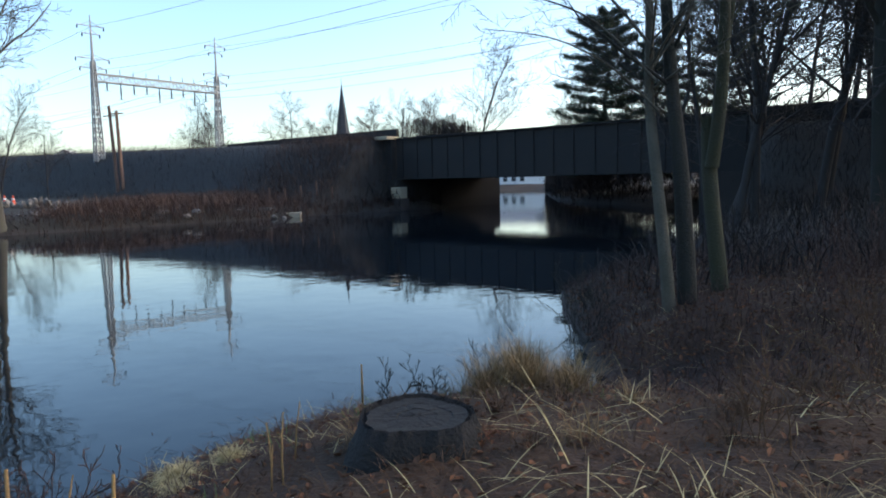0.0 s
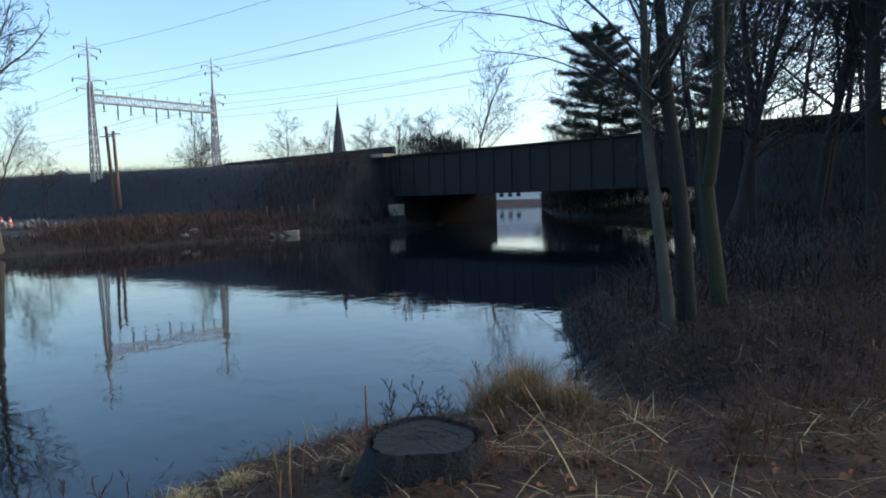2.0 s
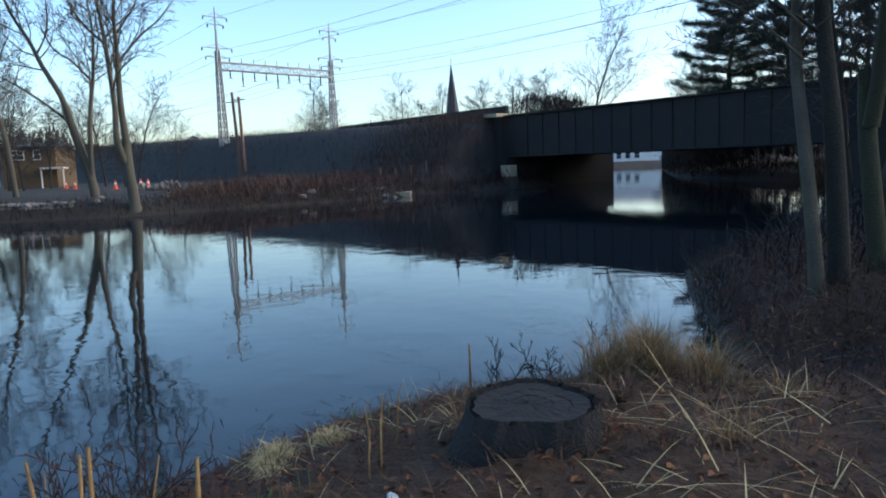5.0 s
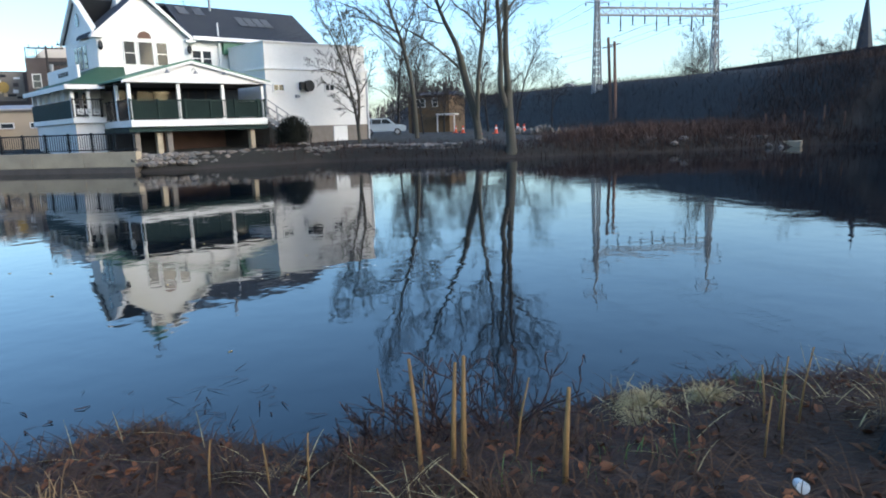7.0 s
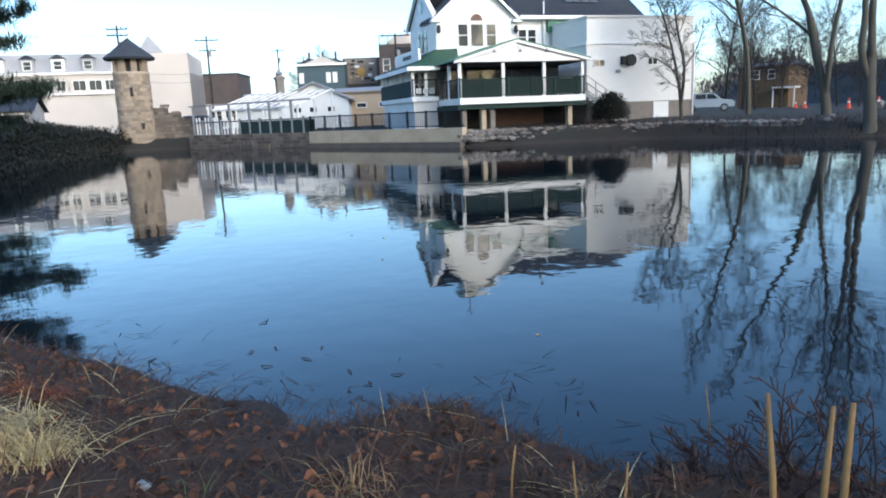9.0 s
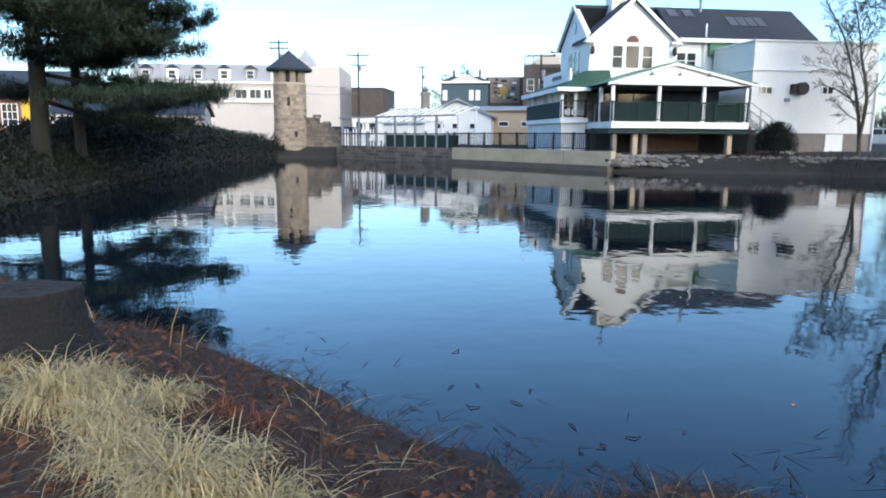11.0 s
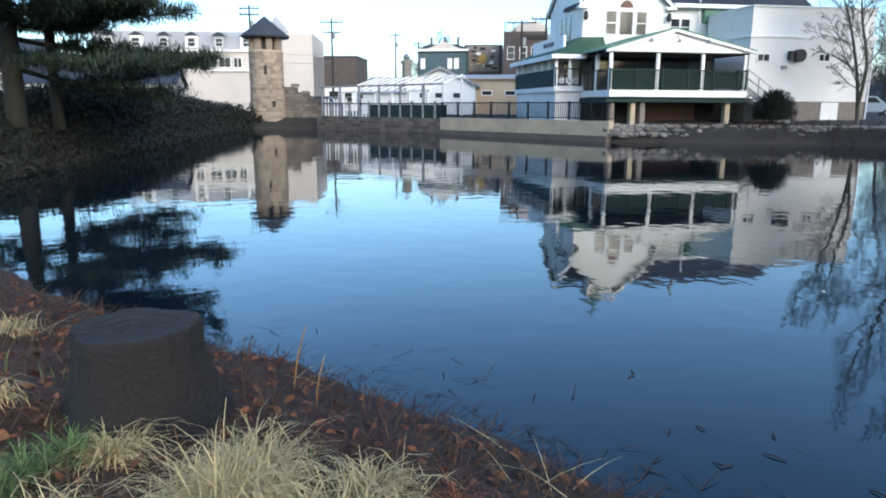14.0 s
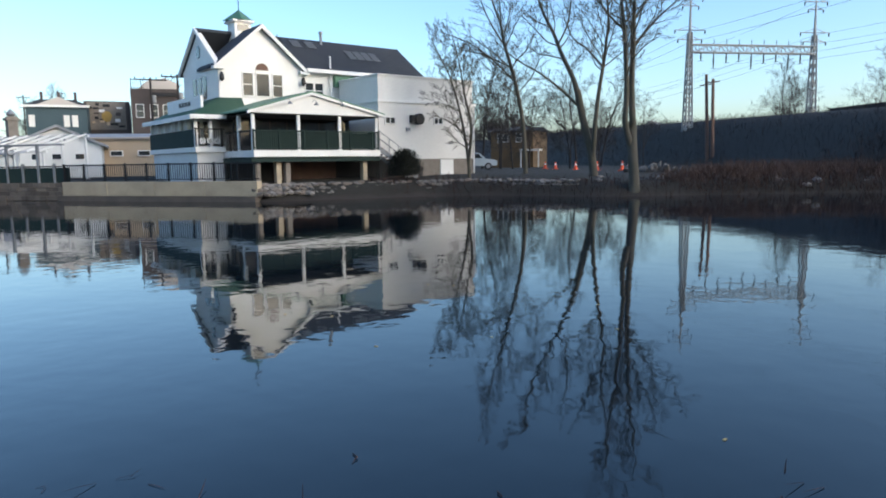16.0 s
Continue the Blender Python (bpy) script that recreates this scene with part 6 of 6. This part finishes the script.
# litter
bm = bmesh.new()
tube(bm, [Vector((0, 0, 0)), Vector((0, 0, 0.1))], [0.03, 0.04], 14)
cup = tagged(part("paper_cup", bm, M["white"]), "crushed white paper cup lying in the grass", "cup")
cup.matrix_basis = pose(-0.84, 3.52, top_at(-0.84, 3.52) + 0.025, 80, 0, 30) @ Matrix.Scale(0.6, 4)
bm = box(-0.06, 0.06, -0.04, 0.04, 0, 0.05, 0.02)
bag = tagged(part("plastic_wrapper", bm, M["steel"]), "crumpled grey plastic wrapper in dead grass", "litter")
bag.matrix_basis = pose(-3.71, 1.07, top_at(-3.71, 1.07), 8, 5, 30) @ Matrix.Scale(0.55, 4)

# ---- far banks ----
def on_bank(x, y, d):
    q = (x + 3.3) * 0.65 + (y - 54) * 0.76
    return (d > 0.3) & (q > -9) & (q < 4)


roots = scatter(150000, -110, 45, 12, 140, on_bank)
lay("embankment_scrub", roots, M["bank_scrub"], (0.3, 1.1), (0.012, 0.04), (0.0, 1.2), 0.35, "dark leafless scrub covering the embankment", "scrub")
roots = scatter(60000, -40, 0, 26, 56, lambda x, y, d: (d > -0.1) & (d < 2.2) & (y > 26))
lay("far_shore_stalks", roots, M["rust_stalk"], (0.15, 0.7), (0.01, 0.03), (0.0, 1.2), 0.3, "rust-brown dead stalks along the far shore", "dead plants")
def by_abutment(x, y, d):
    q, k = (x + 3.3) * 0.65 + (y - 54) * 0.76, (y - 54) * 0.65 - (x + 3.3) * 0.76
    return (d > -0.1) & (q < -0.2) & (k > -0.5) & (npr.uniform(0, 1, len(x)) < (1 - smooth(k, 4, 17)) * (0.75 + 0.5 * wave(x, y, 2.5, 12)))


roots = scatter(60000, -22, 1, 36, 62, by_abutment)
lay("red_brush", roots, M["brown_brush"], (0.3, 1.0), (0.01, 0.03), (0.0, 0.9), 0.25, "reddish leafless brush beside the abutment", "brush")
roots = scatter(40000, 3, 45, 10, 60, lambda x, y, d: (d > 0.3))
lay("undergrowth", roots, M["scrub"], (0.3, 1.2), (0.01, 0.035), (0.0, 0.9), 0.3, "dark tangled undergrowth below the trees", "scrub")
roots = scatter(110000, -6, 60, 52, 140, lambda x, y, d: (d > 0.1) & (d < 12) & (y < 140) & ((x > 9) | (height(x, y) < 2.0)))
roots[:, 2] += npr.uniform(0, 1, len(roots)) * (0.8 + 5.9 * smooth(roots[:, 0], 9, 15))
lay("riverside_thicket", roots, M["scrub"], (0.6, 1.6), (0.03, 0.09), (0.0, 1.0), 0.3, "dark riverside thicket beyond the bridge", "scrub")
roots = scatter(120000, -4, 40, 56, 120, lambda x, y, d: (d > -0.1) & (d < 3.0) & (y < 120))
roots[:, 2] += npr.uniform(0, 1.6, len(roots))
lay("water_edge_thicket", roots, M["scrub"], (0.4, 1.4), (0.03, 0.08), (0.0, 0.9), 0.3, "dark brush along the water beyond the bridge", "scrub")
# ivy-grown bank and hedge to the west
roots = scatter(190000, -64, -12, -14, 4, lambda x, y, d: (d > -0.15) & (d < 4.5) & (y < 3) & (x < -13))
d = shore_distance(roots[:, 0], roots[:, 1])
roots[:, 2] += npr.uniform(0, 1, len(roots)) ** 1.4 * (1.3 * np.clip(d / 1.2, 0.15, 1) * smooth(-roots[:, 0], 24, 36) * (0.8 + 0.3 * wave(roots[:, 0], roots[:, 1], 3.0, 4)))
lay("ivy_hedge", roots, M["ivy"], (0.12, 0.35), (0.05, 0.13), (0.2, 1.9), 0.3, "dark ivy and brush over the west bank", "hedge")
# brush by the restaurant stair
hd = thing("evergreen_shrub", "dark clipped evergreen shrub beside the porch stair", "shrub", REST @ pose(9.2, -7.3, 0.9))
n = 5000
ph, ct, rr = npr.uniform(0, 6.28, n), npr.uniform(-0.2, 1, n), npr.uniform(0.6, 1.05, n)
sh = np.sqrt(1 - np.clip(ct, -1, 1) ** 2)
blades("foliage", np.stack([1.3 * rr * sh * np.cos(ph), 0.8 * rr * sh * np.sin(ph), 0.5 + 1.35 * rr * ct], -1), ph, npr.uniform(0, 1.5, n), npr.uniform(0.1, 0.25, n), npr.uniform(0.03, 0.07, n), M["ivy"], 0.3, hd)
for a in range(5):
    bm = bmesh.new()
    rod(bm, (0.1 * math.cos(a), 0.1 * math.sin(a), -0.2), (0.5 * math.cos(a * 1.3), 0.4 * math.sin(a * 1.3), 1.2), 0.03)
    part("stem", bm, M["bark"], hd)


# ---- rubble along the far shore ----
def boulder(r, sx, sy, sz, seed):
    bm = bmesh.new()
    bmesh.ops.create_icosphere(bm, subdivisions=1, radius=1)
    rs = np.random.RandomState(seed)
    for v in bm.verts:
        v.co *= 1 + rs.normal(0, 0.12)
        v.co = Vector((v.co.x * sx, v.co.y * sy, v.co.z * sz)) * r
    me = bpy.data.meshes.new("stone")
    bm.to_mesh(me)
    bm.free()
    return me


shapes = [boulder(0.24, 1.3, 0.9, 0.55, s) for s in range(6)]
M["pale_stone"] = material("pale_field_stone", (0.19, 0.17, 0.15), 0.95, spots=(0.12, 0.11, 0.1), scale=2, fine=25, bump=0.4, obrand=0.3)
rub = thing("dry_stone_wall", "low rough field stone wall along the shore", "wall", kind="structure")
for k, me in enumerate(shapes):
    me.materials.append(M["pale_stone"] if k < 4 else M["stone"])
line = [Vector((-35.9, 19.4, 0)), Vector((-34.9, 22.2, 0)), Vector((-33.2, 27.5, 0)), Vector((-31.4, 31.0, 0)), Vector((-28.0, 32.2, 0)), Vector((-24.5, 33.2, 0))]
rng = random.Random(77)
for i in range(290):
    t = (i / 290) * (len(line) - 1)
    k = min(int(t), len(line) - 2)
    p = line[k].lerp(line[k + 1], t - k)
    layer = i % 3
    ob = new("stone", shapes[rng.randrange(6)])
    ob.parent = rub
    ob.matrix_basis = pose(p.x - 0.25 * layer + rng.gauss(0, 0.08), p.y + rng.gauss(0, 0.08), 0.4 + 0.2 * layer + rng.gauss(0, 0.03), rng.uniform(-20, 20), rng.uniform(-20, 20), rng.uniform(0, 360))
pile = thing("debris_pile", "pile of pale broken concrete on the gravel", "rubble", pose(-24.5, 41.0, top_at(-24.5, 41.0)))
for i in range(34):
    ob = new("lump", shapes[rng.randrange(4)])
    ob.parent = pile
    ob.matrix_basis = pose(rng.gauss(0, 0.9), rng.gauss(0, 0.6), abs(rng.gauss(0.12, 0.12)), rng.uniform(0, 90), rng.uniform(0, 90), rng.uniform(0, 360))
slab = tagged(part("concrete_slab", box(-2.0, 2.0, -0.5, 0.5, -0.5, 0.2, 0.04), M["concrete"]), "low pale concrete slab at the waterline", "slab")
slab.matrix_basis = pose(-11.6, 46.3, 0.14, 0, 0, 4)
for i in range(5):
    bm = bmesh.new()
    rod(bm, (0, 0, -0.3), (0, 0, 1.0), 0.06)
    ob = tagged(part("fence_post", bm, M["rust_wood"]), "short weathered fence post near the shore", "post", "shore posts")
    x, y = -12.4 + i * 1.1, 49.2 + 0.15 * i
    ob.matrix_basis = pose(x, y, top_at(x, y))
rng = random.Random(5)
for i in range(16):
    t = rng.random()
    x, y = -24 + 14 * t + rng.gauss(0, 0.6), 34.5 + 12.3 * t + rng.gauss(0, 0.6)
    ob = new("shore_rock", shapes[rng.randrange(6)])
    tagged(ob, "grey rock lying on the far shore", "rock", "shore rocks")
    s = rng.uniform(0.7, 1.6)
    ob.matrix_basis = pose(x, y, max(top_at(x, y), 0), rng.uniform(-20, 20), 0, rng.uniform(0, 360)) @ Matrix.Scale(s, 4)
# road to the east
bm = bmesh.new()
pts = [(13.5, 4), (13.5, 12), (15, 18), (18, 24), (24, 28)]
vs = [(bm.verts.new((x - 1.6, y, top_at(x - 1.6, y) + 0.06)), bm.verts.new((x + 1.8, y - 0.5, top_at(x + 1.8, y) + 0.06))) for x, y in pts]
for a, b in zip(vs, vs[1:]):
    bm.faces.new((a[0], a[1], b[1], b[0]))
tagged(part("road", bm, material("worn_asphalt", (0.1, 0.1, 0.105), 0.9, fine=60)), "worn grey asphalt lane beyond the trees", "road", kind="structure")
